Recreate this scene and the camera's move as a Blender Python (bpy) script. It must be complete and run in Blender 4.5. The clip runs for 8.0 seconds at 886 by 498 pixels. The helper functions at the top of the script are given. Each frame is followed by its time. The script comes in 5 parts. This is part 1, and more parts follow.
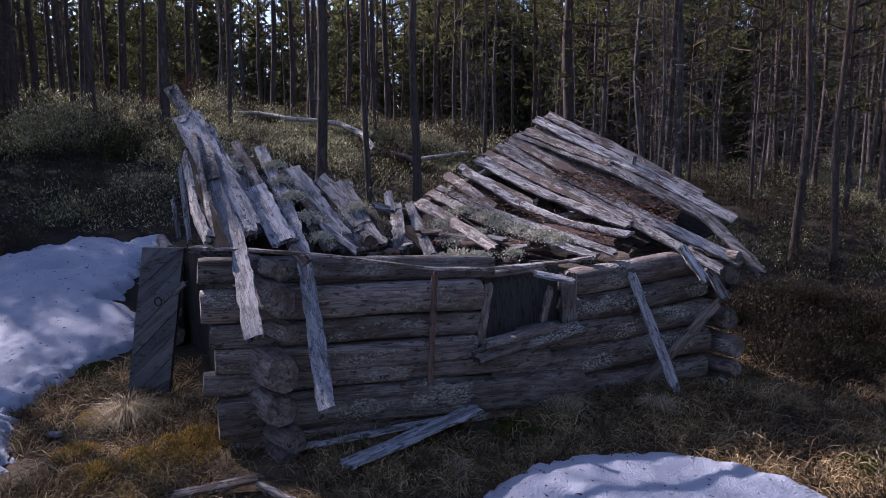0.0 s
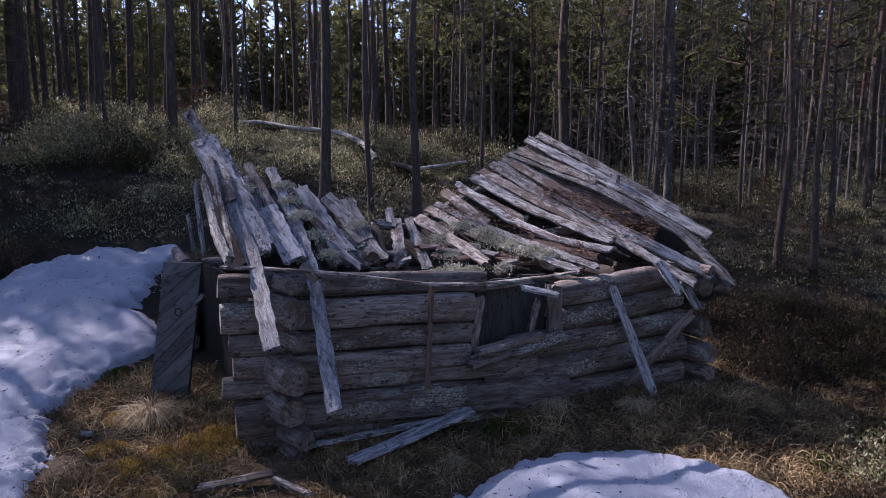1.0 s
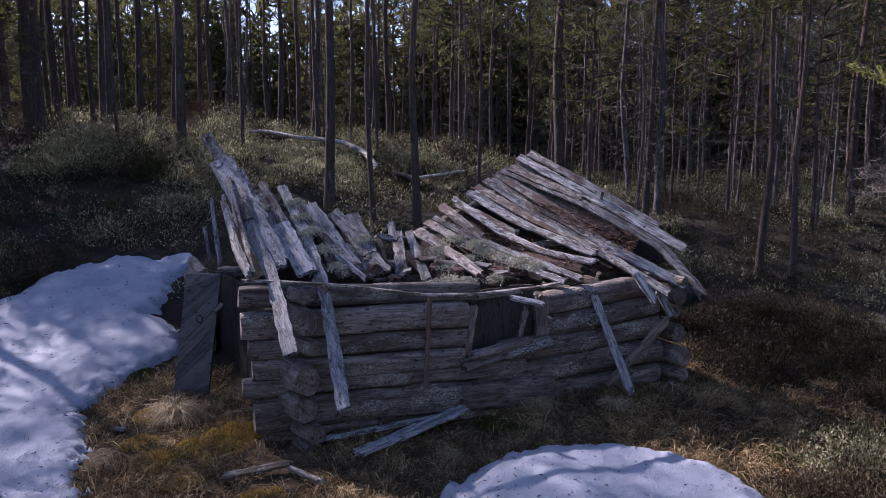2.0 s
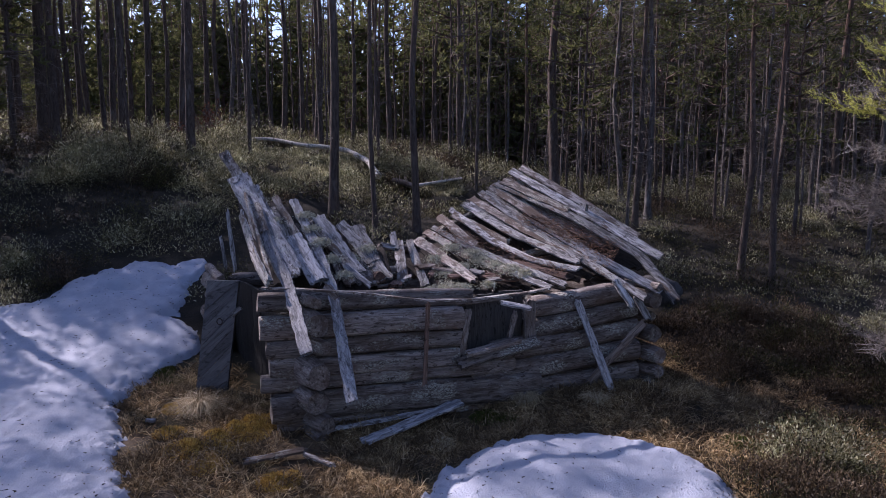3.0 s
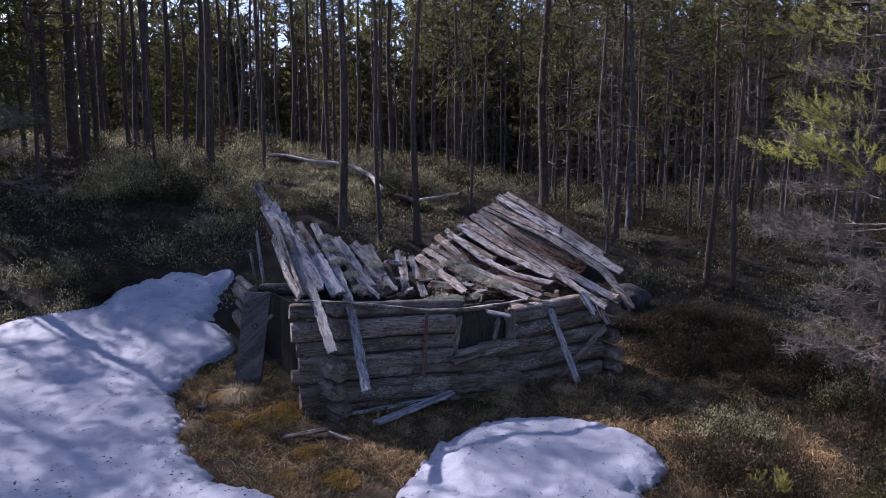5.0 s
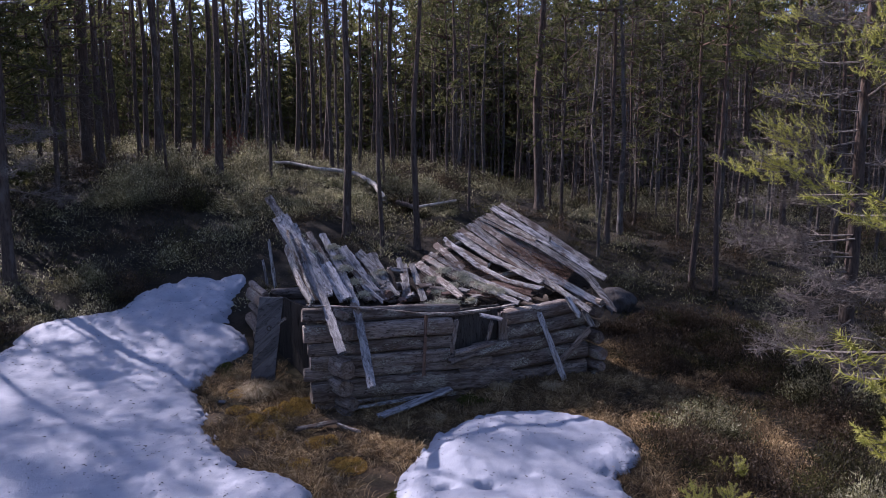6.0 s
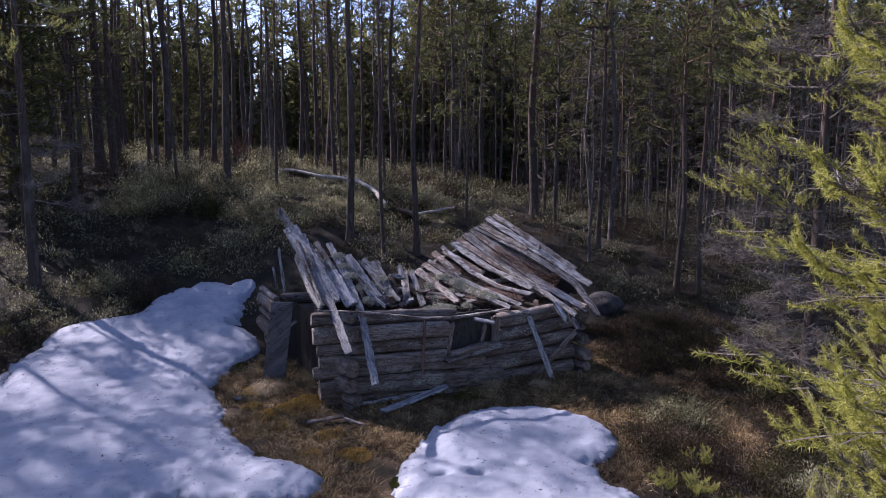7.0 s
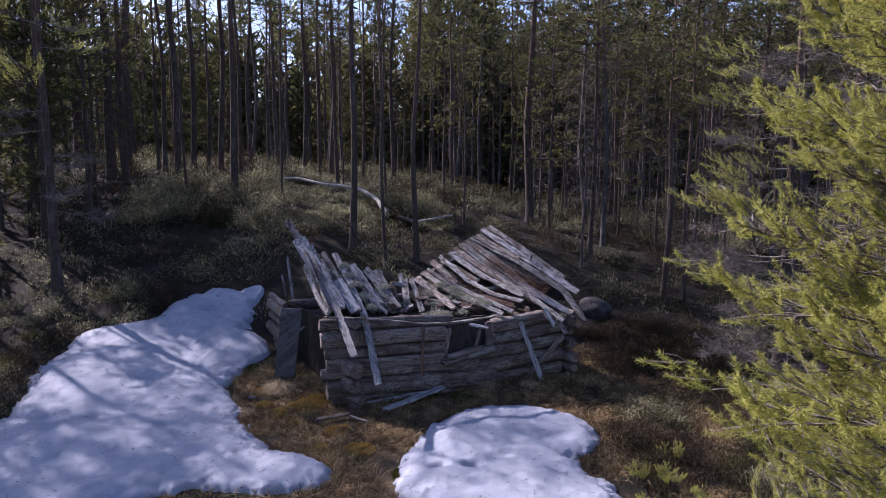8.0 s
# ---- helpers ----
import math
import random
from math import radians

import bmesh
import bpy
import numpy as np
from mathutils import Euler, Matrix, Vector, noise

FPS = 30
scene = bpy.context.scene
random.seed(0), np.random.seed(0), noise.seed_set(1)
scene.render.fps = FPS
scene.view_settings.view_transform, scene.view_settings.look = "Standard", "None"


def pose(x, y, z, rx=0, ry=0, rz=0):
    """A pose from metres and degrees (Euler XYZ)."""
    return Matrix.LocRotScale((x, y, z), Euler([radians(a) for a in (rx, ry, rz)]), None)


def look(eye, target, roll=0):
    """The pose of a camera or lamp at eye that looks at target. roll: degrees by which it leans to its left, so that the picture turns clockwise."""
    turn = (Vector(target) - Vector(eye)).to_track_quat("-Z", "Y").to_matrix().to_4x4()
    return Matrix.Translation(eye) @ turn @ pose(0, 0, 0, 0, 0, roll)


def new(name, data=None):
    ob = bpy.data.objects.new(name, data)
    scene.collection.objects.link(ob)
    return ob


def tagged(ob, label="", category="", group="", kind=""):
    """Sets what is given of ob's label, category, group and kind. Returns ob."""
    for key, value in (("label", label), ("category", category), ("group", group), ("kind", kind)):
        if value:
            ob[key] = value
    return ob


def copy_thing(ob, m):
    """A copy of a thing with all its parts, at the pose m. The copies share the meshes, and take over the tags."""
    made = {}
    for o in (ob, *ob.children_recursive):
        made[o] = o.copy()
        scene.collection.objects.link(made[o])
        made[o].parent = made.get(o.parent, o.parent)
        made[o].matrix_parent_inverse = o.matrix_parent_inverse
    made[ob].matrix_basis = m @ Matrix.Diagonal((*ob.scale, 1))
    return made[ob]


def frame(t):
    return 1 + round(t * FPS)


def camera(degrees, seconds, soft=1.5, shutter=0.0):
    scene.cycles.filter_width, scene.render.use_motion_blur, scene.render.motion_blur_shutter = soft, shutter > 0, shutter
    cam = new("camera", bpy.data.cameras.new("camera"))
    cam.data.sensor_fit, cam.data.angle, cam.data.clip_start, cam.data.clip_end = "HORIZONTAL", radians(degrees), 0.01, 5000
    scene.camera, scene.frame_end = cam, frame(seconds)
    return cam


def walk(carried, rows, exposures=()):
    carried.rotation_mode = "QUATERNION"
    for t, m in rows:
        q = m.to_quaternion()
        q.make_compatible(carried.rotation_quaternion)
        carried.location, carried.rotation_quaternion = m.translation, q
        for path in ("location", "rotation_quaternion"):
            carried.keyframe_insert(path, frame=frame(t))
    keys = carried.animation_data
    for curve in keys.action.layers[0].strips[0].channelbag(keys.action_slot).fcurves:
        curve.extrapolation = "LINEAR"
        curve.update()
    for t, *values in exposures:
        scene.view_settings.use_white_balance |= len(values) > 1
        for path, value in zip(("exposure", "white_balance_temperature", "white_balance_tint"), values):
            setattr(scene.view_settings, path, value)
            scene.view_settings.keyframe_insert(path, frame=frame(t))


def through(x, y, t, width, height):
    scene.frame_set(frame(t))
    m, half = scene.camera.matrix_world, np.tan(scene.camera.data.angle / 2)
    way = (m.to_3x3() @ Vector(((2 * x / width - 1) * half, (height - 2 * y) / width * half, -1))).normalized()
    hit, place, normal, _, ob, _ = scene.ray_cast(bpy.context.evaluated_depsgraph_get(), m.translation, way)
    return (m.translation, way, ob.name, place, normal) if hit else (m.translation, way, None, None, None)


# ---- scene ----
TILT, EYE, REACH, DEEP = -7.0, 2.05, 4.4, 6.16
cam = camera(67.52, 8.0, soft=0.85)
ROWS = [
    (0.0, 0.0, 0.0, 0.0, 0.0, 0.0, 0.0),
    (0.5, 0.0028, -0.0387, 0.0148, 0.01, 0.01, 0.0),
    (1.0, 0.0079, -0.0823, 0.0313, 0.02, 0.01, -0.02),
    (1.5, 0.0113, -0.1308, 0.0467, 0.02, 0.04, -0.04),
    (3.0, 0.021, -0.2956, 0.085, 0.01, -0.03, -0.02),
    (3.5, 0.0244, -0.3564, 0.0979, 0.0, -0.04, -0.03),
    (4.0, 0.0271, -0.4194, 0.1121, 0.01, -0.05, -0.04),
    (4.5, 0.0298, -0.485, 0.1261, 0.01, -0.05, -0.05),
    (6.0, 0.0392, -0.6889, 0.1736, 0.0, -0.15, -0.03),
    (6.5, 0.0426, -0.7577, 0.1902, -0.02, -0.16, -0.04),
    (7.0, 0.0473, -0.827, 0.2068, -0.03, -0.15, -0.06),
    (7.5, 0.052, -0.896, 0.2284, -0.02, -0.15, -0.07),
    (8.0, 0.0565, -0.9658, 0.2485, -0.03, -0.14, -0.1),
]
EXPOSURE, KELVIN, TINT = 1.18, 5700.0, 31.0
walk(cam, [(t, pose(0, 0, EYE, TILT) @ pose(REACH * x, DEEP * y, REACH * z, 90 + pitch, roll, yaw))
           for t, x, y, z, yaw, pitch, roll in ROWS], [(0.0, EXPOSURE, KELVIN, TINT), (8.0, EXPOSURE, KELVIN, TINT)])

# ---- sky and sun ----
SUN_UP = 39.0                                   # degrees over the horizon
SUN_WAY = Vector((-0.82, 0.57, 0)).normalized()  # towards the sun, on the ground
TO_SUN = Vector((SUN_WAY.x * math.cos(radians(SUN_UP)), SUN_WAY.y * math.cos(radians(SUN_UP)), math.sin(radians(SUN_UP))))
world = bpy.data.worlds.new("sky")
scene.world = world
world.use_nodes = True
wn = world.node_tree.nodes
sky = wn.new("ShaderNodeTexSky")
sky.sky_type, sky.sun_disc = "NISHITA", False
sky.sun_elevation, sky.sun_rotation = radians(SUN_UP), math.atan2(SUN_WAY.x, SUN_WAY.y)
world.node_tree.links.new(sky.outputs[0], wn["Background"].inputs[0])
wn["Background"].inputs[1].default_value = 0.086
lamp = bpy.data.lights.new("sun", "SUN")
lamp.energy, lamp.angle, lamp.color = 4.1, radians(0.7), (1.0, 0.91, 0.79)
sun = new("sun", lamp)
sun.matrix_world = look(TO_SUN * 60, (0, 0, 0))


# ---- materials ----
def material(name, rough=0.85):
    m = bpy.data.materials.new(name)
    m.use_nodes = True
    nt = m.node_tree
    bsdf = nt.nodes["Principled BSDF"]
    bsdf.inputs["Roughness"].default_value = rough
    bsdf.inputs["Specular IOR Level"].default_value = 0.25
    return m, nt, bsdf


def node(nt, kind, **values):
    n = nt.nodes.new(kind)
    for key, v in values.items():
        if key in n.inputs:
            n.inputs[key].default_value = v
    return n


def coords(nt, scale=(1, 1, 1), spread=0.0, world_space=False, turn=0.0):
    """Texture coordinates, stretched, and shifted by a random step for each object."""
    if world_space:
        src = nt.nodes.new("ShaderNodeNewGeometry").outputs["Position"]
    else:
        src = nt.nodes.new("ShaderNodeTexCoord").outputs["Object"]
    mp = nt.nodes.new("ShaderNodeMapping")
    mp.inputs["Scale"].default_value = scale
    if turn:
        rot = nt.nodes.new("ShaderNodeMapping")
        rot.inputs["Rotation"].default_value = (0, radians(turn), 0)
        nt.links.new(src, rot.inputs["Vector"])
        src = rot.outputs[0]
    nt.links.new(src, mp.inputs["Vector"])
    if spread:
        info = nt.nodes.new("ShaderNodeObjectInfo")
        mul = nt.nodes.new("ShaderNodeMath")
        mul.operation = "MULTIPLY"
        mul.inputs[1].default_value = spread
        nt.links.new(info.outputs["Random"], mul.inputs[0])
        comb = nt.nodes.new("ShaderNodeCombineXYZ")
        for k in range(3):
            nt.links.new(mul.outputs[0], comb.inputs[k])
        nt.links.new(comb.outputs[0], mp.inputs["Location"])
    return mp.outputs[0]


def noise_of(nt, vec, scale, detail=4.0, rough=0.6, warp=0.0):
    n = nt.nodes.new("ShaderNodeTexNoise")
    n.inputs["Scale"].default_value, n.inputs["Detail"].default_value = scale, detail
    n.inputs["Roughness"].default_value, n.inputs["Distortion"].default_value = rough, warp
    nt.links.new(vec, n.inputs["Vector"])
    return n.outputs["Fac"]


def ramp(nt, fac, *stops):
    """Colours over a factor: (place, (r, g, b)) or (place, value)."""
    r = nt.nodes.new("ShaderNodeValToRGB")
    el = r.color_ramp.elements
    while len(el) < len(stops):
        el.new(0.5)
    for e, (p, col) in zip(el, stops):
        e.position = p
        e.color = (*col, 1) if isinstance(col, tuple) else (col, col, col, 1)
    nt.links.new(fac, r.inputs[0])
    return r.outputs[0]


def mix(nt, fac, a, b, kind="MIX"):
    m = nt.nodes.new("ShaderNodeMix")
    m.data_type, m.blend_type = "RGBA", kind
    for socket, v in ((m.inputs[0], fac), (m.inputs[6], a), (m.inputs[7], b)):
        if isinstance(v, (int, float)):
            socket.default_value = v
        elif isinstance(v, tuple):
            socket.default_value = (*v, 1)
        else:
            nt.links.new(v, socket)
    return m.outputs[2]


def bump(nt, bsdf, height, strength, distance):
    b = nt.nodes.new("ShaderNodeBump")
    b.inputs["Strength"].default_value, b.inputs["Distance"].default_value = strength, distance
    nt.links.new(height, b.inputs["Height"])
    nt.links.new(b.outputs[0], bsdf.inputs["Normal"])


def random_of(nt, island=False):
    if island:
        return nt.nodes.new("ShaderNodeNewGeometry").outputs["Random Per Island"]
    return nt.nodes.new("ShaderNodeObjectInfo").outputs["Random"]


def wood(name, dark, mid, light, lichen=0.0, moss=0.0, stain=None, turn=0.0, mottle=0.0):
    """Weathered wood with the grain along the object's own x."""
    m, nt, bsdf = material(name, 0.82)
    grain = noise_of(nt, coords(nt, (1.6, 24, 24), 37, turn=turn), 1.0, 8, 0.72, 0.9)
    fine = noise_of(nt, coords(nt, (5, 120, 120), 11, turn=turn), 1.0, 4, 0.6)
    blot = noise_of(nt, coords(nt, (1.3, 4, 4), 23), 1.6, 5, 0.65)
    col = ramp(nt, grain, (0.30, dark), (0.44, mid), (0.66, light))
    col = mix(nt, ramp(nt, fine, (0.33, 0.5), (0.5, 0.0)), col, dark)
    crack = noise_of(nt, coords(nt, (0.6, 40, 40), 61, turn=turn), 1.0, 3, 0.5, 1.4)
    gate = noise_of(nt, coords(nt, (1.4, 9, 9), 19), 1.0, 3, 0.6)
    crack = mix(nt, 1.0, ramp(nt, crack, (0.48, 0.0), (0.5, 0.95), (0.52, 0.0)), ramp(nt, gate, (0.46, 0.0), (0.54, 1.0)), "MULTIPLY")
    col = mix(nt, crack, col, (0.012, 0.010, 0.009))
    flecks = noise_of(nt, coords(nt, (10, 26, 26), 43), 1.0, 4, 0.6)
    col = mix(nt, ramp(nt, flecks, (0.585, 0.0), (0.625, 0.9)), col, dark)
    if mottle:
        weather = noise_of(nt, coords(nt, (2.4, 9, 9), 71), 1.6, 7, 0.72, 0.5)
        col = mix(nt, ramp(nt, weather, (0.50, 0.0), (0.56, mottle)), col, tuple(0.55 * a + 0.16 * b for a, b in zip(dark, mid)))
        peel = noise_of(nt, coords(nt, (7, 60, 60), 29), 1.0, 5, 0.7, 0.8)
        col = mix(nt, ramp(nt, peel, (0.56, 0.0), (0.60, mottle)), col, dark)
    if stain:
        col = mix(nt, ramp(nt, blot, (0.48, 0.0), (0.66, 0.8)), col, stain)
    col = mix(nt, 0.6, col, mix(nt, 1.0, col, ramp(nt, random_of(nt), (0.0, 0.35), (1.0, 1.6)), "MULTIPLY"))
    if lichen:
        where = noise_of(nt, coords(nt, (2.2, 5, 5), 5), 1.0, 4, 0.6)
        crumbs = noise_of(nt, coords(nt, (38, 60, 60), 7), 1.0, 4, 0.75)
        col = mix(nt, mix(nt, 1.0, ramp(nt, where, (0.62 - lichen, 0.0), (0.70 - lichen, 0.9)), ramp(nt, crumbs, (0.50, 0.0), (0.56, 1.0)), "MULTIPLY"), col, (0.36, 0.36, 0.30))
    if moss:
        col = mix(nt, ramp(nt, noise_of(nt, coords(nt, (3, 6, 6), 9), 1.0, 6, 0.75), (0.62 - moss, 0.0), (0.66 - moss, 0.9)), col, (0.085, 0.06, 0.045))
    nt.links.new(col, bsdf.inputs["Base Color"])
    bump(nt, bsdf, mix(nt, 0.35, grain, fine), 0.9, 0.018)
    return m


BOARD = wood("weathered_board", (0.045, 0.04, 0.038), (0.265, 0.252, 0.242), (0.50, 0.483, 0.47), 0.06, 0.06, mottle=0.8)
BOARD_PALE = wood("pale_weathered_board", (0.06, 0.058, 0.06), (0.265, 0.26, 0.268), (0.43, 0.422, 0.425), 0.05, 0.0, mottle=0.6)
BOARD_MOSSY = wood("mossy_weathered_board", (0.046, 0.036, 0.03), (0.25, 0.213, 0.185), (0.50, 0.46, 0.425), 0.13, 0.11, (0.11, 0.075, 0.056), mottle=0.85)
LOG = wood("weathered_log", (0.044, 0.033, 0.027), (0.19, 0.157, 0.137), (0.33, 0.288, 0.258), 0.075, 0.0, (0.085, 0.057, 0.042), mottle=0.45)
# colour carries the shade of the hut's inside, for the roof gaps
GAP_SHADE = wood("roof_gap_shade", (0.012, 0.009, 0.007), (0.035, 0.026, 0.02), (0.07, 0.054, 0.043))
# near-black: the shade inside the doorway, put into the colour
DOORWAY_SHADE = wood("doorway_shade_wood", (0.006, 0.005, 0.005), (0.016, 0.014, 0.012), (0.026, 0.023, 0.02))
RED_WOOD = wood("reddish_old_wood", (0.04, 0.024, 0.018), (0.14, 0.082, 0.06), (0.24, 0.16, 0.125))
SHUTTER = wood("dim_shutter_wood", (0.016, 0.015, 0.014), (0.05, 0.047, 0.044), (0.07, 0.066, 0.062))
DOOR_WOOD = wood("dark_door_wood", (0.06, 0.06, 0.062), (0.14, 0.138, 0.14), (0.2, 0.195, 0.2))


ASLANT = wood("aslant_door_wood", (0.045, 0.044, 0.045), (0.105, 0.102, 0.103), (0.15, 0.146, 0.148), turn=40)
IRON = wood("rusty_iron", (0.01, 0.008, 0.007), (0.03, 0.022, 0.018), (0.05, 0.035, 0.028))


def ground_material():
    m, nt, bsdf = material("forest_floor", 0.95)
    v = coords(nt, world_space=True)
    big, mid, fine = noise_of(nt, v, 0.5, 4), noise_of(nt, v, 2.6, 5, 0.65), noise_of(nt, v, 24, 5, 0.7)
    col = ramp(nt, mid, (0.32, (0.03, 0.021, 0.012)), (0.5, (0.085, 0.058, 0.033)), (0.68, (0.17, 0.12, 0.065)))
    col = mix(nt, ramp(nt, big, (0.48, 0.0), (0.62, 0.75)), col, (0.03, 0.04, 0.014))
    col = mix(nt, ramp(nt, fine, (0.35, 0.6), (0.6, 0.0)), col, (0.018, 0.014, 0.009))
    # beyond the yard: dark humus, with the forest's shade put into its colour
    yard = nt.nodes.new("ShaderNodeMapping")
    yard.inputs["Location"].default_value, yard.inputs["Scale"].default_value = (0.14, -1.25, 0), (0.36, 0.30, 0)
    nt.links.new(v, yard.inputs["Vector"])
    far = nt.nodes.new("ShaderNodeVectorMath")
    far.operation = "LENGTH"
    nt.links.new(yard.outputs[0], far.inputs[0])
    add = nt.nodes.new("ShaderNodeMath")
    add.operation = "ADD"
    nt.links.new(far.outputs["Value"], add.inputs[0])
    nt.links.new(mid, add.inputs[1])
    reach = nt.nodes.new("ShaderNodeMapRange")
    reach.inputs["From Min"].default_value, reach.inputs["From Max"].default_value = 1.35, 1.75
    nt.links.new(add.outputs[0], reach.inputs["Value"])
    shaded_humus = ramp(nt, mid, (0.35, (0.008, 0.0065, 0.0045)), (0.65, (0.028, 0.022, 0.013)))
    col = mix(nt, reach.outputs[0], col, shaded_humus)
    nt.links.new(col, bsdf.inputs["Base Color"])
    bump(nt, bsdf, fine, 1.0, 0.03)
    return m


def snow_material():
    m, nt, bsdf = material("old_snow", 0.6)
    v = coords(nt, world_space=True)
    grit = noise_of(nt, v, 34, 3, 0.8)
    soft, grain = noise_of(nt, v, 5, 5, 0.6), noise_of(nt, v, 60, 3)
    col = ramp(nt, soft, (0.3, (0.285, 0.305, 0.355)), (0.65, (0.355, 0.375, 0.43)))
    col = mix(nt, ramp(nt, grit, (0.27, 0.85), (0.33, 0.0)), col, (0.10, 0.085, 0.07))
    nt.links.new(col, bsdf.inputs["Base Color"])
    bsdf.inputs["Subsurface Weight"].default_value = 0.0
    bump(nt, bsdf, mix(nt, 0.6, soft, grain), 0.8, 0.035)
    return m


def leaf_material(name, a, b, c, through=0.35, rough=0.6, patchy=0.0):
    """Thin leaves and needles: a colour for each small piece, with light shining through."""
    m, nt, bsdf = material(name, rough)
    col = ramp(nt, random_of(nt, True), (0.0, a), (0.55, b), (1.0, c))
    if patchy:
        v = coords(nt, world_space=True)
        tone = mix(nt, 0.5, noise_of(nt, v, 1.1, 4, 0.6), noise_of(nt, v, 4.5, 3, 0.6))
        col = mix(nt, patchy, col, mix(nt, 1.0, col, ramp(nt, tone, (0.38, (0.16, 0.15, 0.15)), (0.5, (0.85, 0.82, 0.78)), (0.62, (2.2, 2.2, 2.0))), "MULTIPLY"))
    nt.links.new(col, bsdf.inputs["Base Color"])
    tr = nt.nodes.new("ShaderNodeBsdfTranslucent")
    nt.links.new(col, tr.inputs["Color"])
    sh = nt.nodes.new("ShaderNodeMixShader")
    sh.inputs[0].default_value = through
    nt.links.new(bsdf.outputs[0], sh.inputs[1])
    nt.links.new(tr.outputs[0], sh.inputs[2])
    nt.links.new(sh.outputs[0], nt.nodes["Material Output"].inputs["Surface"])
    return m


def bark_material(name, low, high, pale):
    m, nt, bsdf = material(name, 0.92)
    v = coords(nt, (26, 26, 5), 17)
    plates = noise_of(nt, v, 1.0, 5, 0.7, 0.6)
    blot = noise_of(nt, coords(nt, (5, 5, 2), 31), 1.0, 3)
    sep = nt.nodes.new("ShaderNodeSeparateXYZ")
    nt.links.new(nt.nodes.new("ShaderNodeTexCoord").outputs["Object"], sep.inputs[0])
    up = nt.nodes.new("ShaderNodeMapRange")
    up.inputs["From Min"].default_value, up.inputs["From Max"].default_value = 2.5, 8.0
    nt.links.new(sep.outputs["Z"], up.inputs["Value"])
    col = mix(nt, up.outputs[0], low, high)
    col = mix(nt, ramp(nt, plates, (0.34, 0.85), (0.55, 0.0)), col, (0.022, 0.018, 0.016))
    col = mix(nt, ramp(nt, blot, (0.55, 0.0), (0.7, 0.7)), col, pale)
    nt.links.new(col, bsdf.inputs["Base Color"])
    bump(nt, bsdf, plates, 1.0, 0.02)
    return m


GROUND, SNOW = ground_material(), snow_material()
BARK = bark_material("pine_bark", (0.088, 0.066, 0.054), (0.15, 0.09, 0.062), (0.15, 0.133, 0.122))
BARK_PALE = bark_material("pale_bark", (0.105, 0.092, 0.085), (0.15, 0.115, 0.09), (0.2, 0.19, 0.178))
TWIG = bark_material("dead_twig", (0.16, 0.132, 0.112), (0.16, 0.132, 0.112), (0.26, 0.24, 0.215))
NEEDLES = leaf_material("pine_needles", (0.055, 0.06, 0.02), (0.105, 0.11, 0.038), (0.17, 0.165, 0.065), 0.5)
# lit copy of the needles: sunlight is put into the brighter colour
NEEDLES_SUNLIT = leaf_material("sunny_pine_needles", (0.24, 0.25, 0.05), (0.44, 0.44, 0.095), (0.6, 0.585, 0.19), 0.5, 0.5)
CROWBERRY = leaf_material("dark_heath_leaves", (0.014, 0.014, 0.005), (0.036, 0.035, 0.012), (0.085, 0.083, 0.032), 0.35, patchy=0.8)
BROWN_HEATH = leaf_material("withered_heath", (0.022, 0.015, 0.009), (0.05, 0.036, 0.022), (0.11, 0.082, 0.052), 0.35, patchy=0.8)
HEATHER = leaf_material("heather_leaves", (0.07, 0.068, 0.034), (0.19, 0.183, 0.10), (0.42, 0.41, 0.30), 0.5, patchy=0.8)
DRY_GRASS = leaf_material("dry_grass", (0.07, 0.048, 0.025), (0.21, 0.145, 0.074), (0.48, 0.375, 0.225), 0.3, 0.8, patchy=0.6)
LITTER = leaf_material("brown_litter", (0.05, 0.03, 0.02), (0.13, 0.075, 0.05), (0.24, 0.15, 0.10), 0.1, 0.9)
SPECK = leaf_material("dark_litter", (0.02, 0.016, 0.012), (0.05, 0.04, 0.03), (0.09, 0.07, 0.05), 0.0, 0.9)
RUSTY = leaf_material("rusty_needles", (0.05, 0.018, 0.010), (0.12, 0.045, 0.024), (0.2, 0.085, 0.045), 0.3, 0.8)
STRAW = leaf_material("pale_straw", (0.2, 0.15, 0.085), (0.4, 0.32, 0.2), (0.62, 0.53, 0.36), 0.3, 0.8)
MOSS = leaf_material("orange_moss", (0.20, 0.115, 0.03), (0.40, 0.25, 0.055), (0.55, 0.40, 0.11), 0.2, 0.9)
MOSS_GREEN = leaf_material("green_moss", (0.03, 0.04, 0.01), (0.075, 0.085, 0.015), (0.12, 0.12, 0.025), 0.2, 0.9)
TWIG_PALE = bark_material("pale_dry_twig", (0.19, 0.163, 0.143), (0.19, 0.163, 0.143), (0.32, 0.30, 0.27))
BIRCH = bark_material("bare_birch", (0.5, 0.46, 0.4), (0.5, 0.46, 0.4), (0.62, 0.6, 0.55))
STONE = bark_material("grey_stone", (0.06, 0.056, 0.055), (0.06, 0.056, 0.055), (0.1, 0.1, 0.09))
LICHEN = leaf_material("pale_lichen", (0.28, 0.27, 0.2), (0.42, 0.41, 0.31), (0.55, 0.54, 0.44), 0.1, 0.95)


# ---- building helpers ----
def thing(name, base, label, category, group="", kind=""):
    ob = new(name)
    ob.location = base
    ob.empty_display_size = 0.2
    return tagged(ob, label, category, group, kind)


def mesh(name, verts, faces, mat, smooth=False):
    me = bpy.data.meshes.new(name)
    me.from_pydata(verts, [], faces)
    me.materials.append(mat)
    if smooth:
        me.polygons.foreach_set("use_smooth", [True] * len(me.polygons))
    me.update()
    return me


